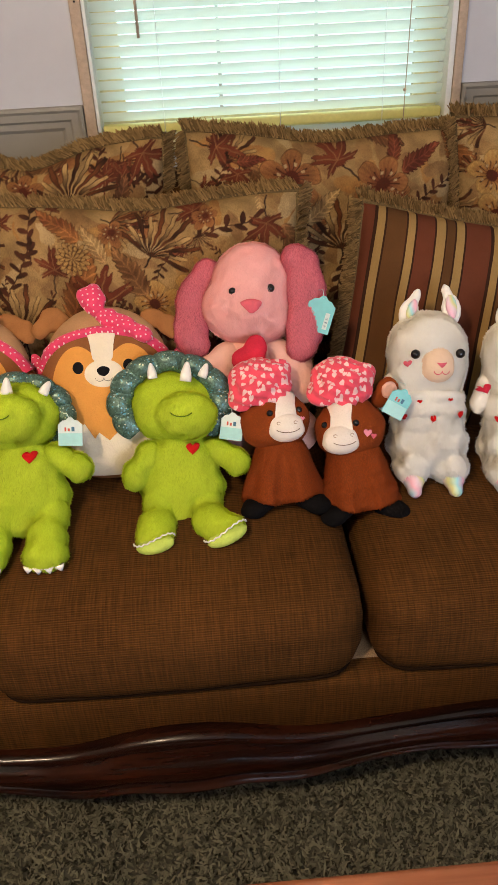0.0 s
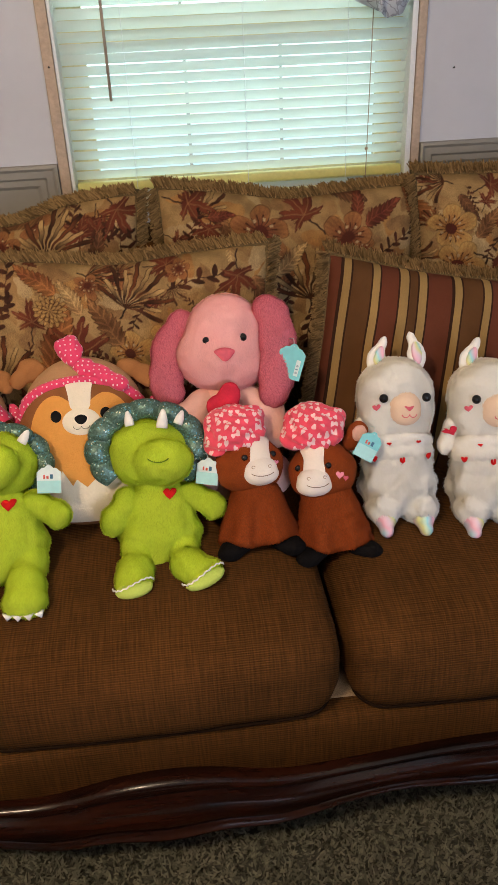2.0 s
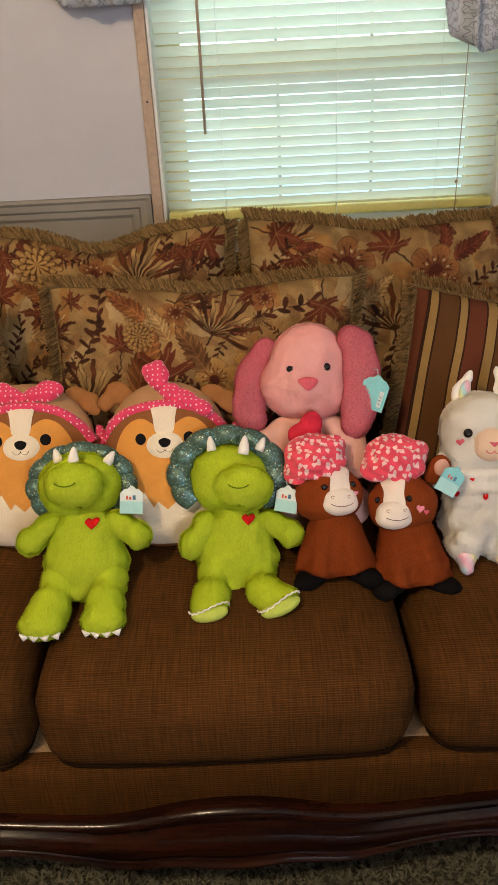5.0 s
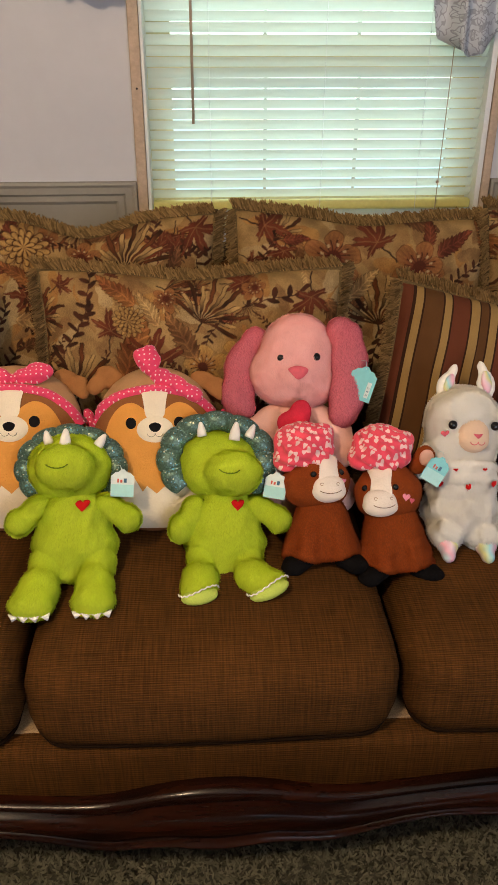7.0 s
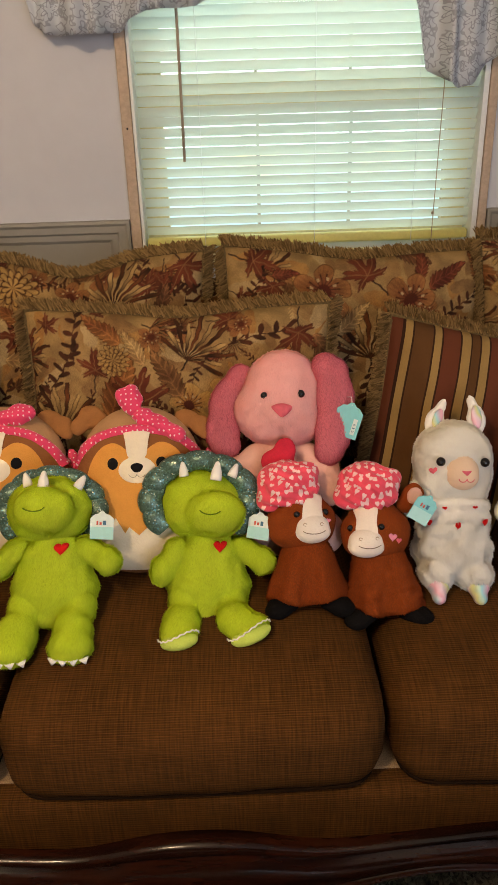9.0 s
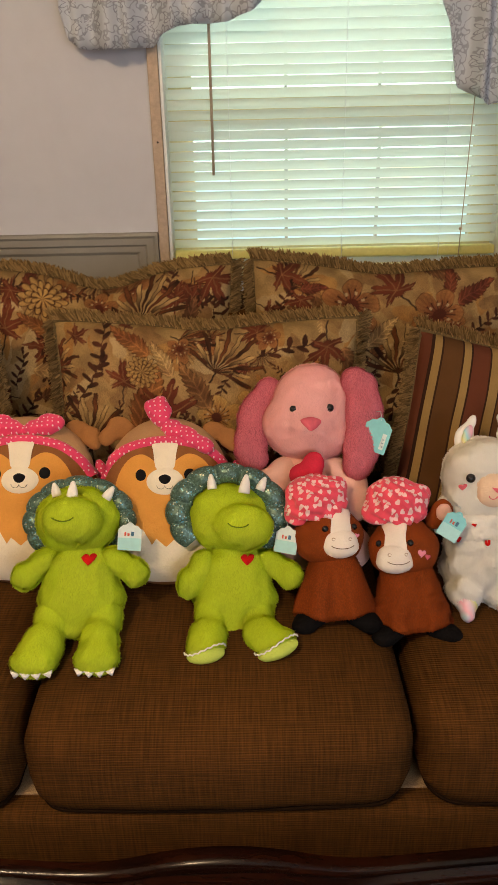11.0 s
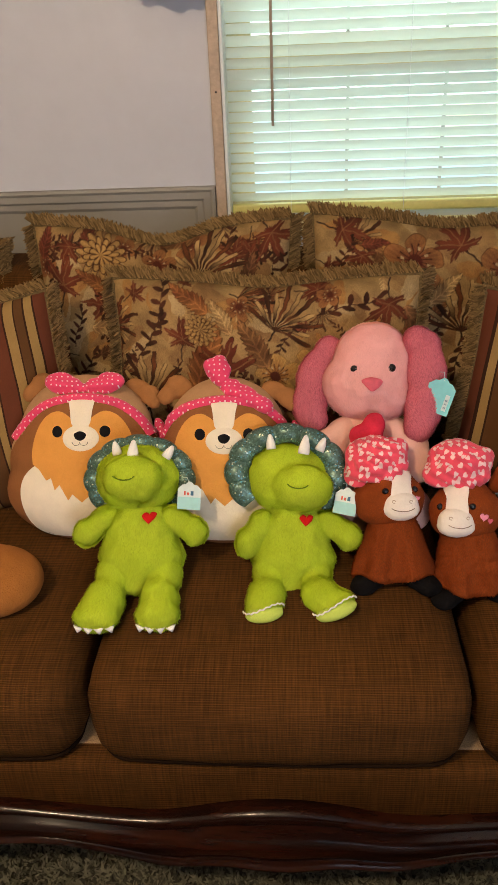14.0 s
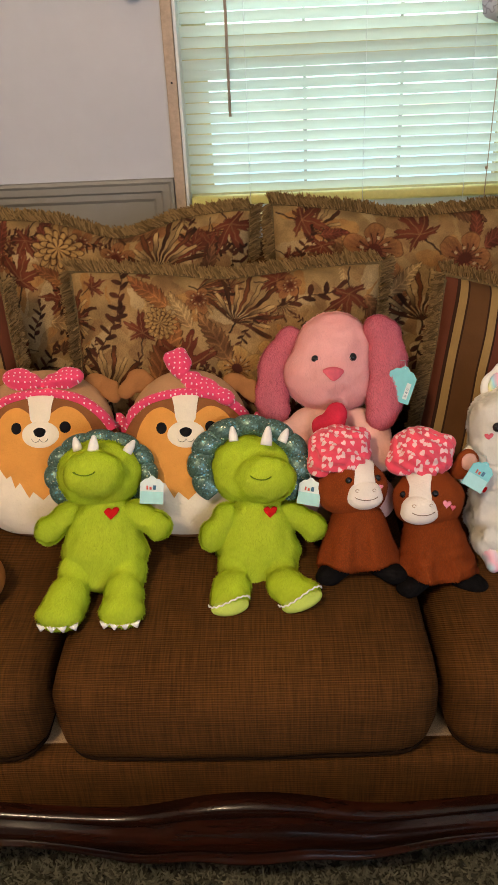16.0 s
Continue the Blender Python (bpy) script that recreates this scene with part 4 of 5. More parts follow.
# ---- pillows ----
def pillow(centre, w, h, t, lean, turn, roll, material, label, fringe=0.0225, dip=0.0, group="", seed=1, motifs=None):
    m = Matrix.Translation(centre) @ pose(0, 0, 0, 0, 0, turn) @ pose(0, 0, 0, -lean) @ pose(0, 0, 0, 0, roll, 0)
    ob = thing("throw_pillow", m, label, "pillow", group)

    def skin(nu, nv, side):
        u, v = np.meshgrid(np.linspace(-1, 1, nu + 1), np.linspace(-1, 1, nv + 1), indexing="ij")
        u, v = u.ravel(), v.ravel()
        full = np.clip((1 - u ** 4) * (1 - v ** 4), 0, 1) ** 0.55
        x = u * w / 2 * (1 - 0.05 * (1 - v * v))
        z = v * h / 2 * (1 - 0.06 * (1 - u * u)) - np.where(v > 0, dip * v * np.exp(-(u / 0.35) ** 2), 0)
        wr = np.array([0.011 * noise.noise(Vector((p * 6 + seed * 3, q * 6, side))) + 0.006 * noise.noise(Vector((p * 16, q * 16 + seed, side))) for p, q in zip(x, z)])
        y = side * (t / 2 * full + wr * np.minimum(1, full * 2))
        i, j = np.meshgrid(np.arange(nu), np.arange(nv), indexing="ij")
        q = (i * (nv + 1) + j).ravel()
        fs = np.stack([q, q + nv + 1, q + nv + 2, q + 1], 1)
        return np.stack([x, y, z], 1), fs if side < 0 else fs[:, ::-1], u * w / 2, v * h / 2

    fine = (int(w / 0.0016), int(h / 0.0016)) if motifs is not None else (60, 60)
    v1, f1, X, Z = skin(*fine, -1)
    v2, f2, _, _ = skin(30, 30, 1)
    me = bpy.data.meshes.new("cover")
    me.from_pydata(np.concatenate([v1, v2]).tolist(), [], np.concatenate([f1, f2 + len(v1)]).tolist())
    me.polygons.foreach_set("use_smooth", [True] * len(me.polygons))
    if motifs is not None:
        col = np.concatenate([print_floral(X, Z, w, h, motifs, seed), np.tile(np.asarray(GROUND), (len(v2), 1))])
        layer = me.color_attributes.new("print", "FLOAT_COLOR", "POINT")
        layer.data.foreach_set("color", np.concatenate([col, np.ones((len(col), 1))], 1).ravel())
    n = 30
    g = v2.reshape(31, 31, 3)
    rim = [Vector(p) for p in [g[i][0] for i in range(n)] + [g[n][j] for j in range(n)] + [g[n - i][n] for i in range(n)] + [g[0][n - j] for j in range(n)]]
    part("cover", me, material, ob)
    part("cord", tube([tuple(p) for p in rim], 0.009, 8, closed=True), M_CORD, ob, "twisted olive edge cord")
    rg = np.random.default_rng(seed + 50)
    count = int(2 * (w + h) * 8200)
    P = np.array([p[:] for p in rim])
    at = rg.uniform(0, len(rim), count)
    i0 = at.astype(int) % len(rim)
    i1 = (i0 + 1) % len(rim)
    f = (at - at.astype(int))[:, None]
    roots = P[i0] * (1 - f) + P[i1] * f
    tang = P[i1] - P[i0]
    tang /= np.linalg.norm(tang, axis=1, keepdims=True)
    outw = np.stack([tang[:, 2], np.zeros(count), -tang[:, 0]], 1)
    roots = roots + np.array([0, 1.0, 0]) * rg.normal(0, 0.005, count)[:, None]
    clump = rg.normal(0, 0.15, (len(rim) * 5, 3))[(at * 5).astype(int) % (len(rim) * 5)]
    ways = outw + tang * 0.6 + clump + rg.normal(0, 0.10, (count, 3)) + np.array([0, 1.0, 0]) * rg.normal(-0.30, 0.42, count)[:, None]
    ways /= np.linalg.norm(ways, axis=1, keepdims=True)
    fibres("fringe", roots, ways, outw * 0.7 + np.array([0, -1.0, 0]), fringe, 0.0027, M_FRINGE, ob, "thick olive-brown brush fringe", seed, 0.16, vary=0.24, blunt=0.9)
    return ob


PRINT_LEFT = [('maple', -0.204, 0.102, 0.059, 15), ('mum', -0.118, 0.166, 0.054, 0), ('maple', -0.02, 0.122, 0.046, 90), ('flower', -0.005, 0.17, 0.044, 10), ('fan', 0.107, 0.17, 0.066, 30), ('maple', 0.224, 0.19, 0.054, 150), ('sprig', -0.181, 0.011, 0.041, 0), ('sprig', -0.174, -0.077, 0.046, 20), ('leaf', 0.182, 0.118, 0.045, 20), ('leaf', -0.144, 0.114, 0.039, -60), ('leaf', 0.115, 0.102, 0.046, 80), ('leaf', -0.238, 0.186, 0.037, 20), ('gold', 0.055, 0.09, 0.037, 0)]
PRINT_MIDDLE = [('maple', -0.208, 0.19, 0.052, 100), ('sprig', -0.208, 0.138, 0.036, 10), ('flower', -0.065, 0.142, 0.073, 0), ('maple', 0.025, 0.182, 0.061, -40), ('flower', 0.111, 0.126, 0.063, 20), ('fan', 0.044, 0.058, 0.075, 8), ('leaf', -0.167, 0.11, 0.041, -60), ('sprig', 0.04, -0.037, 0.054, 180), ('leaf', -0.144, 0.17, 0.029, 80), ('leaf', -0.002, 0.09, 0.045, 40), ('leaf', 0.186, 0.17, 0.045, 60), ('sprig', 0.216, 0.106, 0.045, 40), ('gold', 0.201, 0.035, 0.045, 0)]
PRINT_RIGHT = [('gold', -0.195, 0.11, 0.055, 0), ('gold', -0.185, 0.035, 0.058, 30), ('maple', -0.1, 0.03, 0.06, 120), ('leaf', -0.12, 0.12, 0.04, 40), ('maple', -0.13, -0.04, 0.05, 200), ('gold', -0.05, 0.1, 0.05, 10)]
PRINT_FRONT = [('sprig', -0.195, 0.138, 0.049, -15), ('sprig', -0.225, 0.068, 0.053, 12), ('fan', -0.235, 0.005, 0.062, -8), ('maple', -0.248, 0.159, 0.028, 60), ('flower', -0.047, 0.145, 0.032, 20), ('leaf', -0.11, 0.047, 0.069, 20), ('fan', 0.048, 0.138, 0.06, 35), ('sprig', 0.153, 0.134, 0.056, 60), ('maple', 0.229, 0.134, 0.051, 180), ('sprig', 0.041, 0.079, 0.032, 190), ('gold', 0.022, 0.005, 0.051, 0), ('gold', 0.091, 0.026, 0.039, 30), ('leaf', -0.020, 0.070, 0.056, -30), ('maple', -0.075, 0.012, 0.072, 10), ('mum', -0.12, 0.096, 0.033, 0), ('leaf', -0.083, 0.124, 0.039, -30), ('leaf', -0.143, 0.155, 0.046, -55), ('fan', -0.057, -0.008, 0.039, 10), ('flower', 0.12, 0.159, 0.028, 0), ('maple', 0.166, 0.047, 0.046, 200)]
BACK = "floral tapestry pillow with olive brush fringe against the sofa back"
pillow((-0.215, 1.56, 0.714), 0.530, 0.435, 0.15, 12, 0, 0, M_FLORAL, BACK, dip=0.035, group="back pillows", seed=1, motifs=PRINT_LEFT)
pillow((0.346, 1.56, 0.710), 0.535, 0.435, 0.15, 12, 0, 2.5, M_FLORAL, BACK, dip=0.012, group="back pillows", seed=2, motifs=PRINT_MIDDLE)
pillow((0.860, 1.545, 0.726), 0.500, 0.435, 0.15, 12, 0, -1, M_FLORAL, BACK, dip=0.0, group="back pillows", seed=3, motifs=PRINT_RIGHT)
pillow((-0.80, 1.56, 0.690), 0.480, 0.435, 0.15, 12, 0, 2, M_FLORAL, BACK, dip=0.01, group="back pillows", seed=4, motifs=[])
pillow((-0.002, 1.375, 0.681), 0.580, 0.380, 0.13, 20, 0, 0.4, M_FLORAL, "floral tapestry lumbar pillow with olive fringe leaning on others", dip=0.012, seed=5, motifs=PRINT_FRONT)
pillow((0.560, 1.30, 0.626), 0.420, 0.400, 0.13, 24, -4, 10.5, M_STRIPE, "brown, maroon and gold striped pillow with olive fringe", seed=6, group="striped pillows")
pillow((-0.575, 1.30, 0.640), 0.420, 0.400, 0.12, 24, 6, -9, M_STRIPE, "brown, maroon and gold striped pillow with olive fringe", seed=7, group="striped pillows")


# ---- plush toys ----
def toy(name, ref, place, lean, turn, roll, k, label, group):
    """An empty at a toy's base, put so that the point ref of the toy lies at place."""
    r = pose(0, 0, 0, 0, 0, turn) @ pose(0, 0, 0, -lean) @ pose(0, 0, 0, 0, roll, 0)
    o = Vector(place) - r.to_3x3() @ (Vector(ref) * k)
    return thing(name, Matrix.Translation(o) @ r, label, "plush toy", group)


def ball(c, r, k, turn=(0, 0, 0), seg=16):
    bm = bmesh.new()
    e = Euler([radians(a) for a in turn]).to_matrix().to_4x4()
    bmesh.ops.create_uvsphere(bm, u_segments=seg, v_segments=seg // 2 + 2, radius=1, matrix=Matrix.Translation(Vector(c) * k) @ e @ Matrix.Diagonal((*(v * k for v in r), 1)))
    return bm


def eye_at(u, v, r, bvh, k, parent, sink=0.35):
    p = onto(bvh, u, v, 0, k)
    part("eye", ball((p.x / k, p.y / k + r * sink * 0.3, p.z / k), (r, r * 0.75, r), k, seg=20), M_EYE, parent, "glossy black eye")


def tag(parent, at, k, w, h, turn, front, bars):
    """A folded card tag with a scalloped top on a short thread."""
    m = Matrix.Translation(Vector(at) * k) @ Euler([radians(a) for a in turn]).to_matrix().to_4x4()
    shape = [(-w / 2, -h / 2), (w / 2, -h / 2), (w / 2, h * 0.32)] + [(w / 2 * (1 - (i + 0.5) / 4), h * (0.36 + 0.06 * i + (0.05 if i % 2 else 0))) for i in range(4)]
    shape += [(-a, b) for a, b in shape[:1:-1]]
    bm = bmesh.new()
    for off in (0.0, 2.2):
        vs = [bm.verts.new(m @ (Vector((a, off, b)) * k)) for a, b in shape]
        f = bm.faces.new(vs)
        ex = bmesh.ops.extrude_face_region(bm, geom=[f])
        bmesh.ops.translate(bm, verts=[q for q in ex["geom"] if isinstance(q, bmesh.types.BMVert)], vec=m.to_3x3() @ Vector((0, 0.7 * k, 0)))
    bmesh.ops.recalc_face_normals(bm, faces=bm.faces)
    card = part("hang_tag", bm, front, parent, "stiff card hang tag", smooth=False)
    for u, v, bw, bh, mat in bars:
        b = bmesh.new()
        box(b, ((u - bw / 2) * w * k, -0.9 * k, (v - bh / 2) * h * k), ((u + bw / 2) * w * k, -0.2 * k, (v + bh / 2) * h * k), 0, m)
        part("print", b, mat, card, smooth=False)
    part("thread", tube([m @ Vector((0, 0, h * 0.5 * k)), m @ Vector((-6 * k, 4 * k, h * 0.75 * k)), m @ Vector((-14 * k, 14 * k, h * 0.7 * k))], 0.0006, 5), M_TAGWHITE, card)


LOGO = [(-0.19, 0.14, 0.07, 0.15, M_TAGRED), (-0.05, 0.12, 0.09, 0.11, M_TAGRED), (0.12, 0.15, 0.12, 0.17, M_TAGDARK), (0.0, -0.25, 0.97, 0.48, M_TAGMID)]


def dog(place, lean, turn, roll, k, bow, wide, label):
    t = toy("plush_dog", (0, -70, 195), place, lean, turn, roll, k, label, "plush dogs")
    me = melt([((80 - 80 * wide, 0, 96), (136 * wide, 66, 100)), ((60 - 60 * wide, 0, 148), (132 * wide, 70, 120)), ((50 - 50 * wide, 0, 200), (114 * wide, 66, 112))], k, 0.005, 8)
    me.materials.append(M_BROWN)
    me.materials.append(M_TAN)
    ob = part("body", me, None, t)
    for p in me.polygons:
        p.material_index = 1 if p.center.z / k > 268 - 0.0046 * (p.center.x / k) ** 2 else 0
    b = tree_of(me)
    part("belly", patch(spline([(-40 * wide, 8), (-84 * wide, 18), (-106 * wide, 70), (-100 * wide, 120), (-60, 150), (60, 150), (100, 120), (106, 70), (84, 18), (40, 8)]), b, k, 0.0006, 0.001), M_CREAM, t, "cream plush belly")
    half = spline([(0, 210), (-14, 224), (-40, 240), (-66, 231), (-85, 204), (-93, 170), (-92, 144)], 5, False)[1:] + [(-79, 134), (-66, 114), (-57, 119), (-50, 96), (-41, 106), (-25, 78), (-17, 89)]
    mask = half + [(0, 74)] + [(-u, v) for u, v in half[::-1]] + [(0, 212)]
    part("face_mask", patch(mask, b, k, 0.0021, 0.0010, 7, (0, 165)), M_AMBER, t, "amber plush face with a zigzag bib")
    part("blaze", patch(spline([(-21, 268), (21, 268), (20, 240), (15, 212), (0, 205), (-15, 212), (-20, 240)], 4), b, k, 0.0026, 0.001), M_CREAM, t, "cream stripe down the forehead")
    part("muzzle", patch(oval(0, 191, 33, 24), b, k, 0.0034, 0.004), M_CREAM, t, "cream plush muzzle")
    part("nose", patch(spline([(-11, 199), (0, 204), (11, 199), (8, 189), (0, 185), (-8, 189)], 4), b, k, 0.0068, 0.003, 4), M_EMBROID, t, "black embroidered nose")
    for s in (-1, 1):
        part("eye", patch(oval(s * 43, 203, 9.5, 10.5, 24), b, k, 0.0036, 0.001, 4), M_EMBROID, t, "round black embroidered eye")
        part("mouth", strip(arc(s * 7, 183, 7, 6, 180 if s > 0 else 0, 360 if s > 0 else -180, 10), 1.3, b, k, 0.0086, 0.0006, 3), M_THREAD, t)
        flap = [((-92, 6, 292), (26, 10, 24), (0, -28, 0)), ((-112, -2, 276), (20, 9, 17), (0, -50, 0)), ((-76, 8, 284), (18, 10, 20))] if s < 0 else [((92, 6, 284), (28, 10, 18), (0, 18, 0)), ((116, -2, 270), (20, 9, 21), (0, 40, 0)), ((124, -6, 256), (13, 8, 14), (0, 30, 0)), ((76, 8, 276), (16, 10, 16))]
        part("ear", melt(flap, k, 0.004, 4, 0.0008), M_EAR, t, "folded brown ear")
    part("headband", strip(spline([(-124 * wide, 200 - 60 * (wide - 1)), (-100, 232), (-62, 256), (0, 266), (60, 256), (98, 230), (122, 196)], 6, False), 8, b, k, 0.003, 0.005), M_DOTS, t, "hot pink headband with white dots")
    knot = Vector((bow[0], -44, bow[1]))
    for lobes in bow[2]:
        shape = [(knot + Vector((x, -3, z)), (rx, 13, rz), (0, a, 0)) for x, z, rx, rz, a in lobes]
        loop = melt(shape, k, 0.0035, 3, 0.0010)
        for q in loop.vertices:
            d = q.co / k - knot
            away = min(1.0, math.hypot(d.x, d.z) / 40)
            q.co += q.normal * 0.0022 * away * math.sin(math.atan2(d.z, d.x) * 9)
        part("bow", loop, M_DOTS, t, "creased loop of the dotted bow")
    part("ribbon", melt([((134, 6, 205), (12, 7, 26), (0, -20, 0)), ((142, 4, 180), (13, 7, 22), (0, 10, 0))], k, 0.004, 3), M_DOTS, t, "loose end of the dotted headband")
    part("bow_knot", melt([(knot, (9, 11, 10))], k, 0.003, 3), M_DOTS, t)
    return t


# each bow: the knot, then for each loop its lobes as x, z, two radii and tilt
BOW_LEVEL = (2, 283, [[(-18, 4, 21, 14, 12), (-44, 9, 28, 23, 8)], [(20, 4, 21, 14, -14), (46, 9, 28, 22, -14)]])
BOW_TILTED = (-4, 296, [[(-3, 10, 17, 17, 0), (-9, 27, 26, 24, 0)], [(16, -8, 24, 17, 28), (44, -23, 30, 20, 26), (72, -38, 22, 16, 30)]])
dog((-0.312, 1.165, 0.668), 27, 0, 0, 0.00094, BOW_LEVEL, 1.13, "brown plush dog with amber face, cream belly and pink bow headband")
dog((-0.065, 1.150, 0.668), 27, 2, 1, 0.00093, BOW_TILTED, 1.0, "brown and cream plush dog, its pink bow tilted to one side")


def frill_ring(cx, cy, cz, rx, rz, k):
    """A flat padded ring round the head, quilted into scallops and open under the chin."""
    bm = bmesh.new()
    rows = []
    for i in range(145):
        a = radians(-48 + 276 * i / 144)
        wave = abs(math.sin(math.radians(180) * 9 * i / 144)) ** 0.6
        end = min(1.0, 8 * min(i, 144 - i) / 144 + 0.25)
        grow = 1 + 0.055 * (wave - 0.6)
        row = []
        for j in range(12):
            q = 2 * math.pi * j / 12
            f = (0.80 + 0.20 * math.cos(q)) * grow
            thick = (6 + 8 * wave) * end
            row.append(bm.verts.new(Vector((cx + rx * f * math.cos(a), cy + thick * math.sin(q), cz + rz * f * math.sin(a))) * k))
        rows.append(row)
    for a, b in zip(rows, rows[1:]):
        for j in range(12):
            bm.faces.new((a[j], a[(j + 1) % 12], b[(j + 1) % 12], b[j]))
    bm.faces.new(rows[0])
    bm.faces.new(rows[-1][::-1])
    bmesh.ops.recalc_face_normals(bm, faces=bm.faces)
    return bm


def dino(place, lean, turn, roll, k, muzzle, crown, horns, foot, tag_turn, label):
    t = toy("plush_dinosaur", (20, -62, 132), place, lean, turn, roll, k, label, "plush dinosaurs")
    body = melt([((0, 0, 62), (78, 58, 64)), ((0, 2, 110), (66, 50, 55)), ((0, 5, 145), (46, 40, 30)), ((0, -24, 16), (34, 26, 22))], k, 0.005, 8, 0.0034)
    part("body", body, M_GREEN, t)
    fur(body, 26000, 0.0062, M_GREEN_FUR, t, "brushed lime pile", 11, lift=0.42)
    head = melt([((crown[0], 8, 204 + crown[1]), (78, 54, 62)), ((crown[0], -2, 190 + crown[1] * 0.4), (72, 54, 50)), ((muzzle[0], -48, muzzle[1]), (55, 36, 42)), ((muzzle[0], -40, muzzle[1] - 12), (50, 34, 34))], k, 0.005, 6, 0.0022)
    part("head", head, M_GREEN, t)
    fur(head, 24000, 0.0052, M_GREEN_FUR, t, "brushed lime pile", 12, lift=0.42)
    b = tree_of(head, body)
    arms = [[((-68, -6, 128), (34, 26, 24), (0, -28, 0)), ((-98, -14, 104), (28, 26, 25), (0, -40, 0))], [((66, -6, 128), (36, 26, 24), (0, 22, 0)), ((98, -16, 108), (28, 26, 25), (0, 35, 0))]]
    if foot:
        arms[0] = [((-62, -12, 118), (26, 26, 34), (0, 25, 0)), ((-82, -20, 88), (27, 26, 30), (0, 15, 0))]
    for s in arms:
        a = melt(s, k, 0.005, 6, 0.0022)
        o = part("arm", a, M_GREEN, t)
        fur(a, 8000, 0.006, M_GREEN_FUR, o, "brushed lime pile", 13, lift=0.42)
    legs = [[((-45, -20, 28), (36, 34, 40)), ((-54, -58, -12), (36, 34, 42)), ((-59, -74, -22), (36, 34, 32)), ((-62, -86, -32), (42, 36, 29))], [((42, -20, 28), (36, 34, 40)), ((43, -58, -10), (35, 34, 42)), ((43, -74, -20), (35, 34, 32)), ((44, -86, -30), (40, 36, 29))]]
    if foot:
        legs[0] = [((-38, -20, 34), (36, 34, 38)), ((-44, -62, -4), (35, 34, 36)), ((-45, -76, -12), (35, 33, 32)), ((-46, -86, -20), (36, 31, 27), (0, -12, 0))]
        legs[1] = [((38, -20, 34), (36, 34, 38)), ((52, -62, 2), (36, 34, 36)), ((64, -76, -2), (37, 33, 30)), ((76, -86, -8), (40, 31, 25), (0, -24, 0))]
    for i, s in enumerate(legs):
        a = melt(s, k, 0.005, 16, 0.0018)
        o = part("leg", a, M_GREEN, t)
        fur(a, 11000, 0.006, M_GREEN_FUR, o, "brushed lime pile", 15, lift=0.42)
        c, r = Vector(s[3][0]), s[3][1]
        if not foot:
            for j in range(4):
                q = (j / 3 - 0.5) * 1.5
                bm = bmesh.new()
                bmesh.ops.create_cone(bm, cap_ends=True, segments=10, radius1=8.5 * k, radius2=1.0 * k, depth=12 * k, matrix=Matrix.Translation((c + Vector((q * r[0] * 0.9, -14 - 10 * (1 - q * q), -23 + 3 * abs(q)))) * k) @ Euler((radians(200), radians(-q * 22), 0)).to_matrix().to_4x4() @ Matrix.Diagonal((1.15, 0.6, 1, 1)))
                part("claw", bm, M_WHITE, o, "small white plush claw")
        else:
            turn_s = s[3][2][1]
            sole = [((c + Euler((0, radians(turn_s), 0)).to_matrix() @ Vector((0, -18, -9))), (r[0] * 0.97, 22, 15), (14, turn_s, 0))]
            part("sole", melt(sole, k, 0.004, 3), M_SOLE, o, "pale green sole")
            rimp = [((c + Euler((0, radians(turn_s), 0)).to_matrix() @ Vector((r[0] * 1.0 * math.cos(g), -20 - 20 * math.sin(g) * 0.8, 1 + 5 * math.sin(2 * g) + (1.3 if j % 2 else -0.9)))) * k)[:] for j, g in [(j, math.pi * (-0.02 + 1.04 * j / 20)) for j in range(21)]]
            part("piping", tube(rimp, 0.0014, 6), M_WHITE, o, "white zigzag seam")
    part("frill", frill_ring(crown[0] - crown[1] * 0.4, 16 - crown[1] * 2.2, 202 + crown[1] * 1.5, 104 + crown[1], 82 + crown[1], k), M_SEQUIN, t, "quilted teal sequin frill")
    for u, w, v, h, r, a in horns:
        pts = [Vector((u, w, v)) + Euler((0, radians(a), 0)).to_matrix() @ Vector((0, 0, h * f)) for f in (-0.3, 0.0, 0.35, 0.7, 0.92, 1.0)]
        part("horn", tube([p * k for p in pts], [r * k * f for f in (1, 1, 0.86, 0.58, 0.36, 0.12)], 14), M_WHITE, t, "white felt horn")
    part("mouth", strip(arc(muzzle[0] - 8, muzzle[1] + 8, 20, 11, 205, 335, 12), 1.2, b, k, 0.0048, 0.0006, 3), M_GREENTHREAD, t, "stitched smile")
    part("heart", patch(heart(20, 132, 12), b, k, 0.005, 0.002, 5), M_RED, t, "red felt heart on the chest")
    tag(t, (92, -30, 170), k, 42, 46, tag_turn, M_TAGWHITE, LOGO)
    return t


M_SOLE = plush("pale_green_sole", (0.56, 0.68, 0.12), spread=0.12)
dino((-0.179, 1.010, 0.602), 30, 0, 0, 0.000885, (-7, 205), (-8, 0), [(-42, -18, 252, 20, 9, -14), (-6, -50, 246, 27, 10.5, 4), (50, -14, 246, 20, 9, 34)], False, (6, 4, 0), "lime green plush dinosaur with teal sequin frill and red heart")
dino((0.069, 1.035, 0.580), 32, 0, 3, 0.000880, (12, 194), (-15, 11), [(-50, -20, 268, 22, 9, -8), (12, -52, 262, 27, 10.5, 6), (42, -20, 268, 21, 9, 22)], True, (2, 8, -14), "lime green plush dinosaur, one foot turned out, with sequin frill")


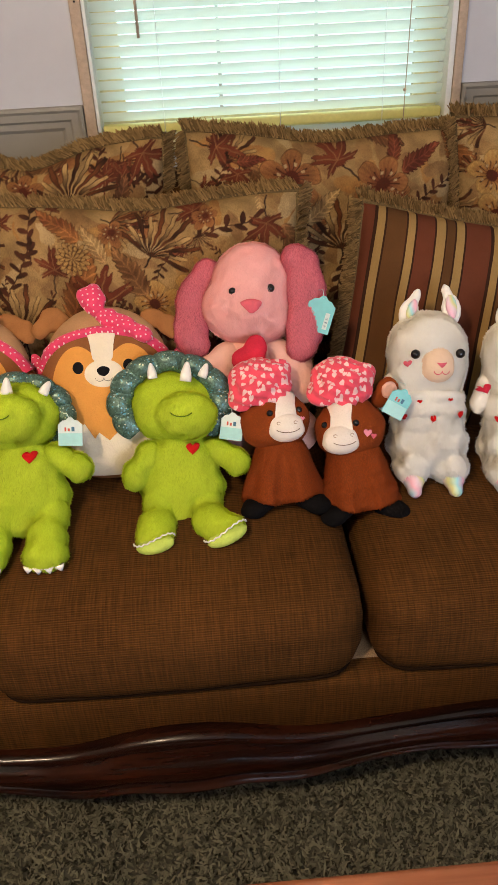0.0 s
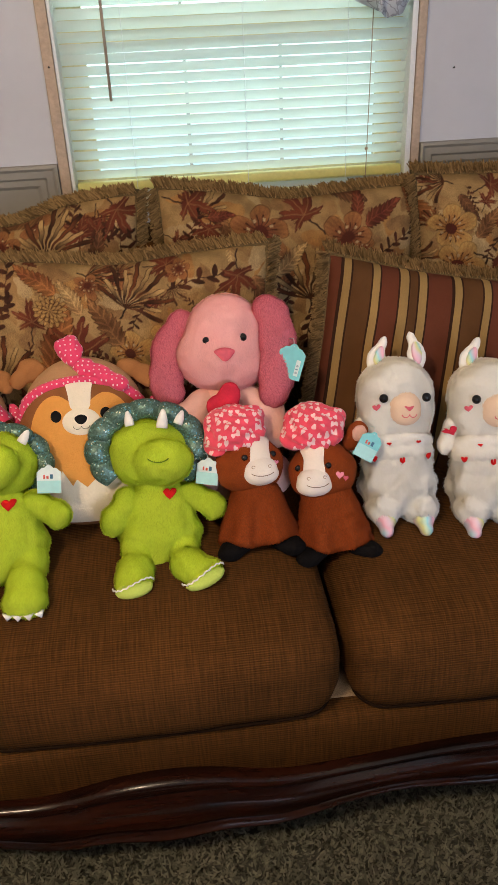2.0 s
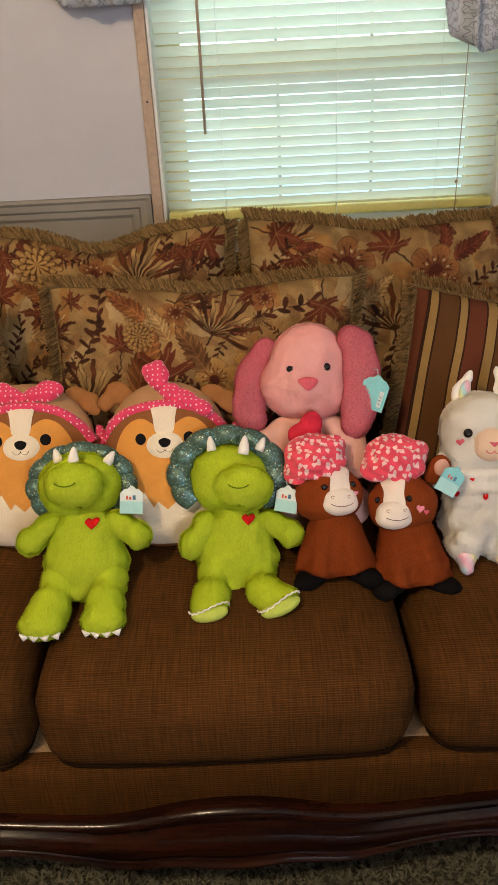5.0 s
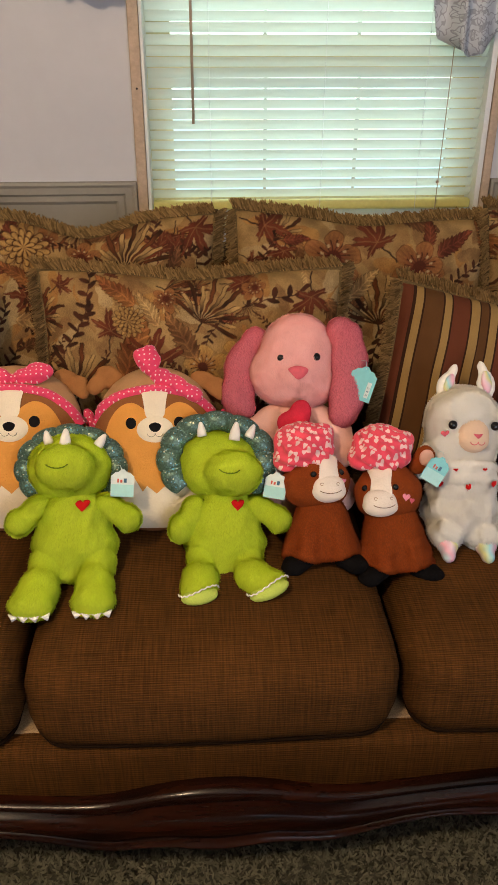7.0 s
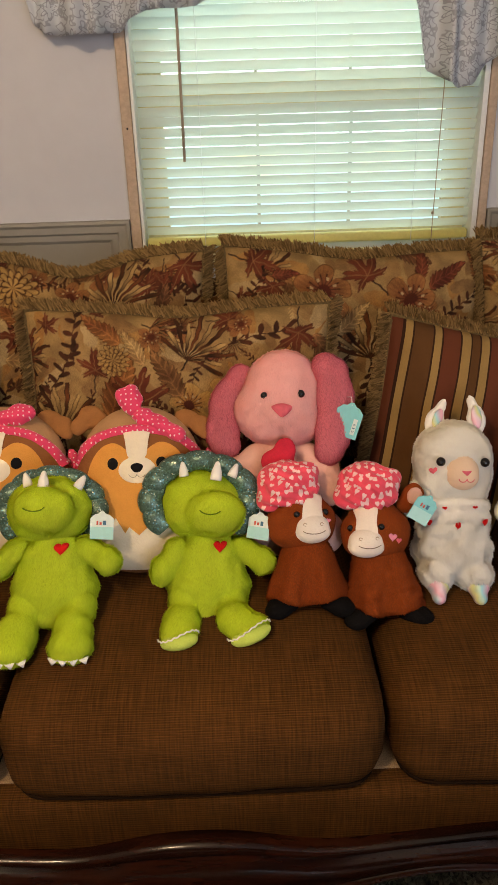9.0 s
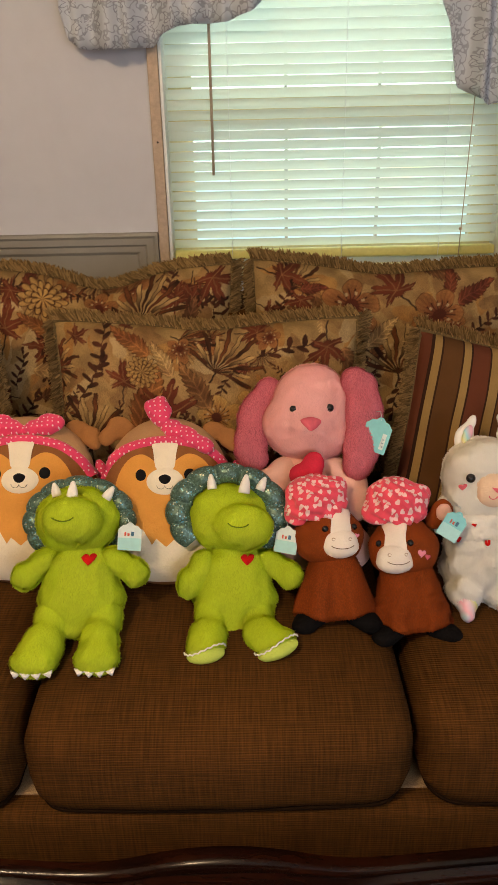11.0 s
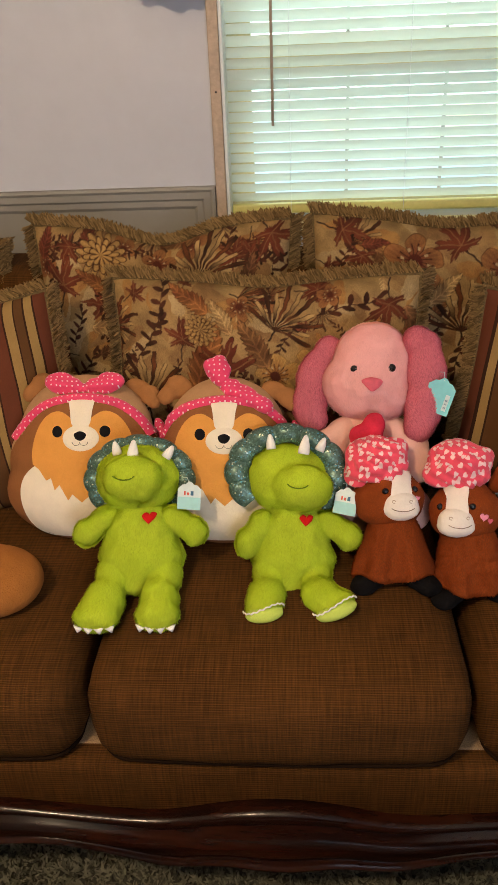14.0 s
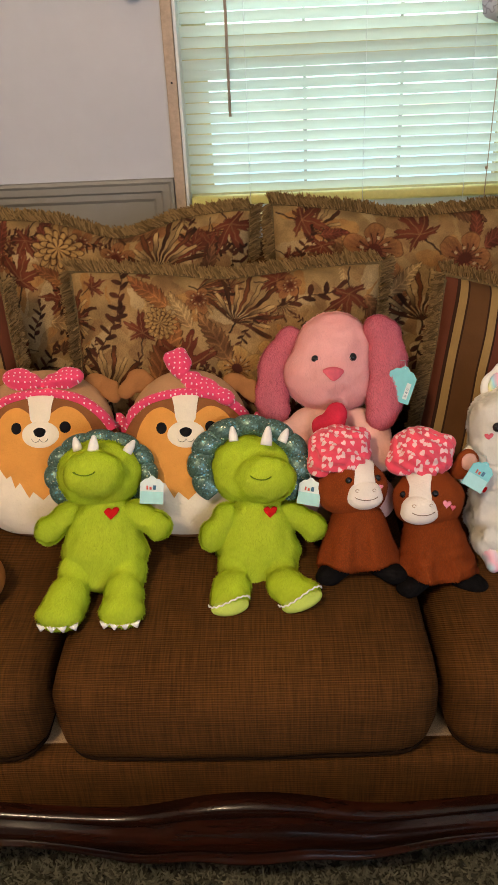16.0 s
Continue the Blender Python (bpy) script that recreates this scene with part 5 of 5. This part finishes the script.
def puppy(place, lean, k):
    t = toy("plush_puppy", (8, -84, 165), place, lean, 0, 0, k, "pale pink plush puppy with rose ears holding a red heart", "")
    body = melt([((10, 10, 40), (78, 55, 62)), ((5, 5, 85), (52, 44, 40)), ((8, 25, -45), (84, 60, 66))], k, 0.005, 8)
    part("body", body, M_PEACH, t, "peach plush body")
    for s in (-1, 1):
        part("arm", melt([((8 + s * 48, -4, 76), (40, 36, 30), (0, s * 35, 0)), ((8 + s * 72, -18, 48), (36, 36, 40), (0, s * 20, 0)), ((8 + s * 84, -34, 20), (32, 34, 34))], k, 0.005, 8), M_PEACH, t)
        part("leg", melt([((8 + s * 62, -30, -60), (36, 44, 38)), ((8 + s * 74, -48, -58), (34, 36, 40))], k, 0.005, 3), M_PEACH, t)
    head = melt([((15, 0, 198), (75, 62, 82)), ((3, -4, 168), (83, 66, 66)), ((12, -6, 146), (76, 62, 52)), ((6, -44, 158), (46, 32, 34))], k, 0.005, 9, 0.0016)
    part("head", head, M_PINK, t)
    fur(head, 26000, 0.0048, M_PINK_FUR, t, "fine pale pink pile", 21, width=0.0010, lift=0.38)
    b = tree_of(head)
    eye_at(-22, 193, 6.5, b, k, t)
    eye_at(44, 194, 7.5, b, k, t)
    part("nose", patch(spline([(-9, 172), (8, 176), (25, 170), (17, 158), (8, 153), (-2, 160)], 5), b, k, 0.004, 0.004, 5), M_NOSE, t, "rose felt nose")
    for s, blobs in ((-1, [((-64, 10, 230), (26, 18, 28), (0, 38, 0)), ((-90, 2, 186), (32, 20, 54), (0, 22, 0)), ((-100, -8, 132), (33, 20, 46), (0, 4, 0)), ((-96, -12, 106), (29, 18, 28))]),
                     (1, [((94, -22, 240), (29, 24, 30), (0, 10, 0)), ((110, -20, 228), (26, 22, 32), (0, 20, 0)), ((108, -30, 186), (37, 22, 58), (0, 0, 0)), ((102, -38, 128), (35, 22, 54), (0, 6, 0)), ((94, -42, 94), (29, 20, 34), (0, 10, 0))])):
        e = melt(blobs, k, 0.005, 6, 0.0012)
        o = part("ear", e, M_ROSE, t, "long floppy rose ear")
        fur(e, 12000, 0.0045, M_ROSE_FUR, o, "fine rose pile", 23, width=0.0010, lift=0.38)
    part("plush_heart", melt([((10, -76, 92), (21, 15, 26), (0, 14, 0)), ((-12, -72, 76), (20, 15, 22), (0, 60, 0)), ((12, -76, 66), (18, 13, 24), (0, -20, 0))], k, 0.004, 5), M_HEARTRED, t, "padded crimson heart")
    tag(t, (126, -58, 142), k, 48, 58, (4, 20, -10), M_TAGTEAL, [(0.30, -0.12, 0.16, 0.5, M_TAGWHITE), (0.30, -0.05, 0.09, 0.06, M_TAGDARK), (0.30, -0.16, 0.09, 0.04, M_TAGDARK), (0.30, -0.27, 0.09, 0.06, M_TAGDARK)])
    return t


puppy((0.180, 1.180, 0.750), 25, 0.00094)


def cape_body(top, hem, k):
    """A bell-shaped body: narrow at the neck, flaring to a straight hem, with two soft front legs and side folds."""
    bm = bmesh.new()
    rows = []
    for i in range(31):
        f = i / 30
        z = 66 - 110 * f
        cx = top[0] + (hem[0] - top[0]) * f
        w = top[1] + (hem[1] - top[1]) * f ** 0.85
        d = 40 + 14 * f
        if i > 28:
            w, d = w * (1 - 0.04 * (i - 28)), d * (1 - 0.05 * (i - 28))
        row = []
        for j in range(72):
            a = 2 * math.pi * j / 72
            c, sn = math.cos(a), math.sin(a)
            x = w * math.copysign(abs(c) ** 0.85, c)
            y = d * math.copysign(abs(sn) ** 0.85, sn)
            if y < 0:
                y -= f * 17 * (math.exp(-((x - w * 0.46) / 17) ** 4) + math.exp(-((x + w * 0.46) / 17) ** 4)) * abs(sn)
            ripple = 1 + 0.035 * f * f * math.cos(9 * a + 0.8) + 0.05 * noise.noise(Vector((x + 40 * cx, y, z)) / 34)
            row.append(bm.verts.new(Vector((cx + x * ripple, y * ripple, z - 5 * f ** 6 * math.cos(4 * a + 0.5))) * k))
        rows.append(row)
    for a, b in zip(rows, rows[1:]):
        for j in range(72):
            bm.faces.new((a[j], a[(j + 1) % 72], b[(j + 1) % 72], b[j]))
    bm.faces.new(rows[0])
    bm.faces.new(rows[-1][::-1])
    bmesh.ops.recalc_face_normals(bm, faces=bm.faces)
    return finish(bm, "body")


def horse(place, lean, turn, roll, k, shift, top, hem, hat, cheeks, ear, label):
    t = toy("plush_horse", (shift[0], -84, 92), place, lean, turn, roll, k, label, "plush horses")
    body = cape_body(top, hem, k)
    part("body", body, M_RUST, t)
    head = melt([((6, 0, 102), (68, 54, 50)), ((4, -4, 86), (64, 52, 40)), ((4, 4, 130), (48, 44, 36))], k, 0.005, 8, 0.0008)
    part("head", head, M_RUST, t)
    fur(body, 14000, 0.0030, M_RUST_FUR, t, "short rust pile", 41, width=0.0010)
    fur(head, 6000, 0.0018, M_RUST_FUR, t, "short rust pile", 42, width=0.0008)
    hb = tree_of(head)
    mu, mv = shift
    part("blaze", patch(spline([(mu - 14, mv + 66), (mu + 22, mv + 66), (mu + 19, mv + 36), (mu + 17, mv + 14), (mu - 16, mv + 14), (mu - 15, mv + 40)], 4), hb, k, 0.0024, 0.0015), M_MUZZLE, t, "cream blaze down the face")
    muz = melt([((mu, -40, mv + 1), (34, 26, 27)), ((mu, -42, mv - 7), (36, 24, 22))], k, 0.0035, 5)
    o = part("muzzle", muz, M_MUZZLE, t, "cream plush muzzle")
    mb = tree_of(muz)
    part("mouth", strip(arc(mu + 3, mv + 2, 24, 11, 212, 328, 12), 0.7, mb, k, 0.0008, 0.0005, 3), M_THREADTAN, o, "stitched smile")
    for s in (-1, 1):
        part("nostril", strip(arc(mu + 2 + s * 15, mv + 8, 3, 2.5, 0, 300, 8), 0.7, mb, k, 0.0006, 0.0004, 3), M_FAINT, o)
        eye_at(mu + s * 27, mv + 27 + s, 6.2, hb, k, t)
        part("hoof", melt([((hem[0] + s * 48, -26, -50), (32, 30, 16)), ((hem[0] + s * 60, -38, -58), (25, 26, 18))], k, 0.005, 5), M_BLACKPLUSH, t, "black plush hoof")
    for u, v, r, mat in cheeks:
        part("cheek_heart", patch(heart(u, v, r, -12, 20), hb, k, 0.0026, 0.001, 3), mat, t, "small embroidered cheek heart")
    hu, hv, ha = hat
    rot = Euler((0, radians(ha), 0)).to_matrix()
    cap = []
    for i in range(9):
        a = 2 * math.pi * i / 9
        cap.append((Vector((hu, 2, hv)) + rot @ Vector((41 * math.cos(a), 33 * math.sin(a), 9)), (27, 26, 25)))
    cap.append((Vector((hu, 2, hv)) + rot @ Vector((0, 0, 22)), (50, 45, 40)))
    cap.append((Vector((hu + 3, -2, hv)) + rot @ Vector((6, 0, -20)), (42, 44, 15), (0, ha, 0)))
    cm = melt(cap, k, 0.004, 3)
    top = Vector((hu, 2, hv)) * k
    for v in cm.vertices:
        d = rot.inverted() @ (v.co - top)
        a = math.atan2(d.y, d.x)
        v.co += v.normal * (0.0026 * math.sin(a * 13 + 10 * d.z / (60 * k)) * min(1, math.hypot(d.x, d.y) / (30 * k)) + 0.0015 * noise.noise(v.co * 60))
    h = part("beret", cm, M_HEARTS, t, "gathered pink beret printed with pale hearts")
    tip = Vector((hu, 2, hv)) + rot @ Vector((-2, -4, 55))
    part("stalk", melt([(tip, (8, 7, 11), (0, ha, 0))], k, 0.003, 2), M_HEARTS, h, "small stalk on the beret")
    if ear:
        part("ear", melt([((80, 6, 166), (22, 11, 26), (0, 30, 0)), ((66, 8, 150), (18, 11, 18), (0, 30, 0))], k, 0.004, 3), M_RUST, t)
        part("inner_ear", melt([((82, -3, 166), (15, 7, 18), (0, 30, 0))], k, 0.003, 3), M_PEACH, t, "pale pink inner ear")
        tag(t, (88, -44, 142), k, 40, 50, (8, 32, 0), M_TAGTEAL, LOGO)
    return t


M_FAINT = plain("faint_thread", (0.50, 0.36, 0.27), 0.9)
M_THREADTAN = plain("brown_thread", (0.22, 0.13, 0.09), 0.8)
horse((0.2178, 1.018, 0.617), 27, 0, 0, 0.000865, (22, 92), (14, 39), (14, 82), (-13, 160, -33), [(52, 104, 5, M_PINKFELT)], False, "rust-brown plush horse with a heart-print pink beret")
horse((0.3035, 1.003, 0.602), 27, 0, 0, 0.000865, (-18, 86), (10, 46), (20, 77), (-4, 174, -19), [(28, 95, 8, M_PINKFELT), (39, 88, 5.5, M_NOSE)], True, "rust-brown plush horse with pink beret and hang tag")


def llama(place, lean, turn, roll, k, patched, label):
    t = toy("plush_llama", (6, -80, 148), place, lean, turn, roll, k, label, "plush llamas")
    body = melt([((0, 0, 20), (62, 56, 52)), ((0, 0, 55), (58, 50, 44)), ((-32, -28, -16), (27, 32, 27)), ((30, -28, -18), (27, 32, 27))], k, 0.005, 6, 0.0062)
    part("body", body, M_WHITE, t)
    fur(body, 32000, 0.0075, M_WHITE_FUR, t, "curly white pile", 31, 0.7, 0.0014, 0.62)
    head = melt([((0, 0, 170), (65, 54, 64)), ((0, -2, 142), (64, 52, 56)), ((0, 0, 108), (56, 46, 34))], k, 0.005, 8, 0.0024)
    part("head", head, M_WHITE, t)
    fur(head, 30000, 0.0060, M_WHITE_FUR, t, "curly white pile", 32, 0.7, 0.0013, 0.55)
    collar = melt([((r * math.cos(a), r * 0.82 * math.sin(a), z + 2 * math.sin(a * 3)), (15, 15, 13)) for r, z in ((46, 96), (49, 74)) for a in [2 * math.pi * i / 22 for i in range(22)]] + [((0, 0, 84), (50, 42, 20))], k, 0.005, 4, 0.0028)
    part("scarf", collar, M_WHITE, t, "ruffled white scarf")
    fur(collar, 12000, 0.0060, M_WHITE_FUR, t, "short white pile", 33, 0.5, 0.0013, 0.55)
    cb = tree_of(collar, body)
    for u, v in ((-24, 90), (22, 93), (-44, 68), (38, 70), (-2, 60)):
        part("scarf_heart", patch(heart(u, v, 4.4, 0, 20), cb, k, 0.0068, 0.0012, 3), M_RED, t, "red embroidered heart")
    hb = tree_of(head)
    muz = melt([((4, -44, 148), (28, 22, 29)), ((4, -48, 141), (27, 20, 23))], k, 0.0035, 4)
    o = part("muzzle", muz, M_PEACHFACE, t, "peach plush muzzle")
    mb = tree_of(muz)
    part("nose", patch(spline([(-2, 150), (6, 149), (14, 150), (9, 144), (6, 142), (3, 144)], 3), mb, k, 0.0008, 0.001, 3), M_NOSE, o, "pink stitched nose")
    for s in (-1, 1):
        part("mouth", strip(arc(6 + s * 6, 137, 6, 5, 180 if s > 0 else 0, 360 if s > 0 else -180, 8), 0.7, mb, k, 0.0006, 0.0004, 3), M_NOSE, o)
        eye_at(4 + s * 36, 164, 7.5, hb, k, t, -3.0)
        tall = [((-30, 2, 232), (17, 9, 25), (0, 18, 0)), ((-19, 2, 256), (9, 7, 17), (0, 24, 0))] if s < 0 else [((40, 2, 236), (17, 9, 27), (0, -6, 0)), ((33, 2, 262), (9, 7, 17), (0, -18, 0))]
        part("ear", melt(tall, k, 0.004, 3), M_WHITE, t, "tall white ear")
        part("inner_ear", melt([((-27, -7, 236), (9, 4, 20), (0, 20, 0))] if s < 0 else [((38, -7, 240), (10, 4, 22), (0, -8, 0))], k, 0.003, 2), M_PASTEL, t, "shiny pastel inner ear")
        part("hoof", melt([((s * 32, -42, -36), (18, 20, 18)), ((s * 33, -52, -52), (12, 15, 12), (20, 0, 0))], k, 0.004, 3), M_PASTEL, t, "shiny pastel hoof")
        if s < 0:
            paw = melt([((-64, 0, 96), (17, 17, 27), (0, 20, 0)), ((-60, -4, 118), (14, 14, 18))], k, 0.005, 4, 0.002)
            arm = part("arm", paw, M_WHITE, t)
            fur(paw, 2500, 0.004, M_WHITE_FUR, arm, "short white pile", 35, 0.5, 0.0012, 0.4)
            if patched:
                part("arm_patch", patch(heart(-64, 112, 9, 25, 20), tree_of(paw), k, 0.0050, 0.0015, 3), M_HEARTRED, arm, "shiny crimson heart patch")
        if s < 0:
            part("cheek_heart", patch(heart(-40, 150, 6, 8, 20), hb, k, 0.0055, 0.001, 3), M_NOSE, t, "pink cheek heart")
    return t


llama((0.470, 1.075, 0.678), 28, 0, 3, 0.00101, False, "white plush llama with pastel ears and a scarf of red hearts")
llama((0.618, 1.053, 0.672), 28, -4, 3, 0.00101, True, "white plush llama with pastel hooves beside the striped pillow")

M_ORANGE = plush("orange_brown_plush", (0.36, 0.135, 0.03), spread=0.12)
# the foot of a further plush toy on the next cushion
bear = thing("plush_bear", pose(-0.434, 0.975, SEAT - 0.012), "orange-brown plush toy lying on the seat cushion", "plush toy")
part("foot", melt([((0, 0, 52), (86, 74, 50)), ((-60, 30, 55), (80, 66, 54))], 0.001, 0.006, 5), M_ORANGE, bear)
part("body", melt([((-170, 60, 75), (110, 95, 78)), ((-110, 40, 60), (70, 70, 56))], 0.001, 0.007, 5), M_ORANGE, bear)

# ---- unseen ceiling lamp over the viewer, its fixture added above the warm light ----
light = thing("added_ceiling_lamp", pose(-0.60, -0.35, 2.5), "plain white ceiling lamp fixture, unseen, added over the warm light", "lamp")
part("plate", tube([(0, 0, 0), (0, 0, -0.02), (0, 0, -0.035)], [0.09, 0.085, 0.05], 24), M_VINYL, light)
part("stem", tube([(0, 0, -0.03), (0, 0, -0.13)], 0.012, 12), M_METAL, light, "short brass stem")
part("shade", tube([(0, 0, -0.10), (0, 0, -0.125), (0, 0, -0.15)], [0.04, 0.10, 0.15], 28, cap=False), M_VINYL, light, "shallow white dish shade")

# ---- coffee table ----
table = thing("coffee_table", pose(0.2, 0.1, 0), "reddish-brown wooden coffee table before the sofa", "table")
bm = bmesh.new()
box(bm, (-0.55, -0.34, 0.40), (0.65, 0.342, 0.432), 0.008)
part("tabletop", bm, M_TABLE, table)
for lx in (-0.48, 0.58):
    for ly in (-0.28, 0.27):
        part("leg", boxes(((lx - 0.025, ly - 0.025, 0), (lx + 0.025, ly + 0.025, 0.40)), bevel=0.004), M_TABLE, table)
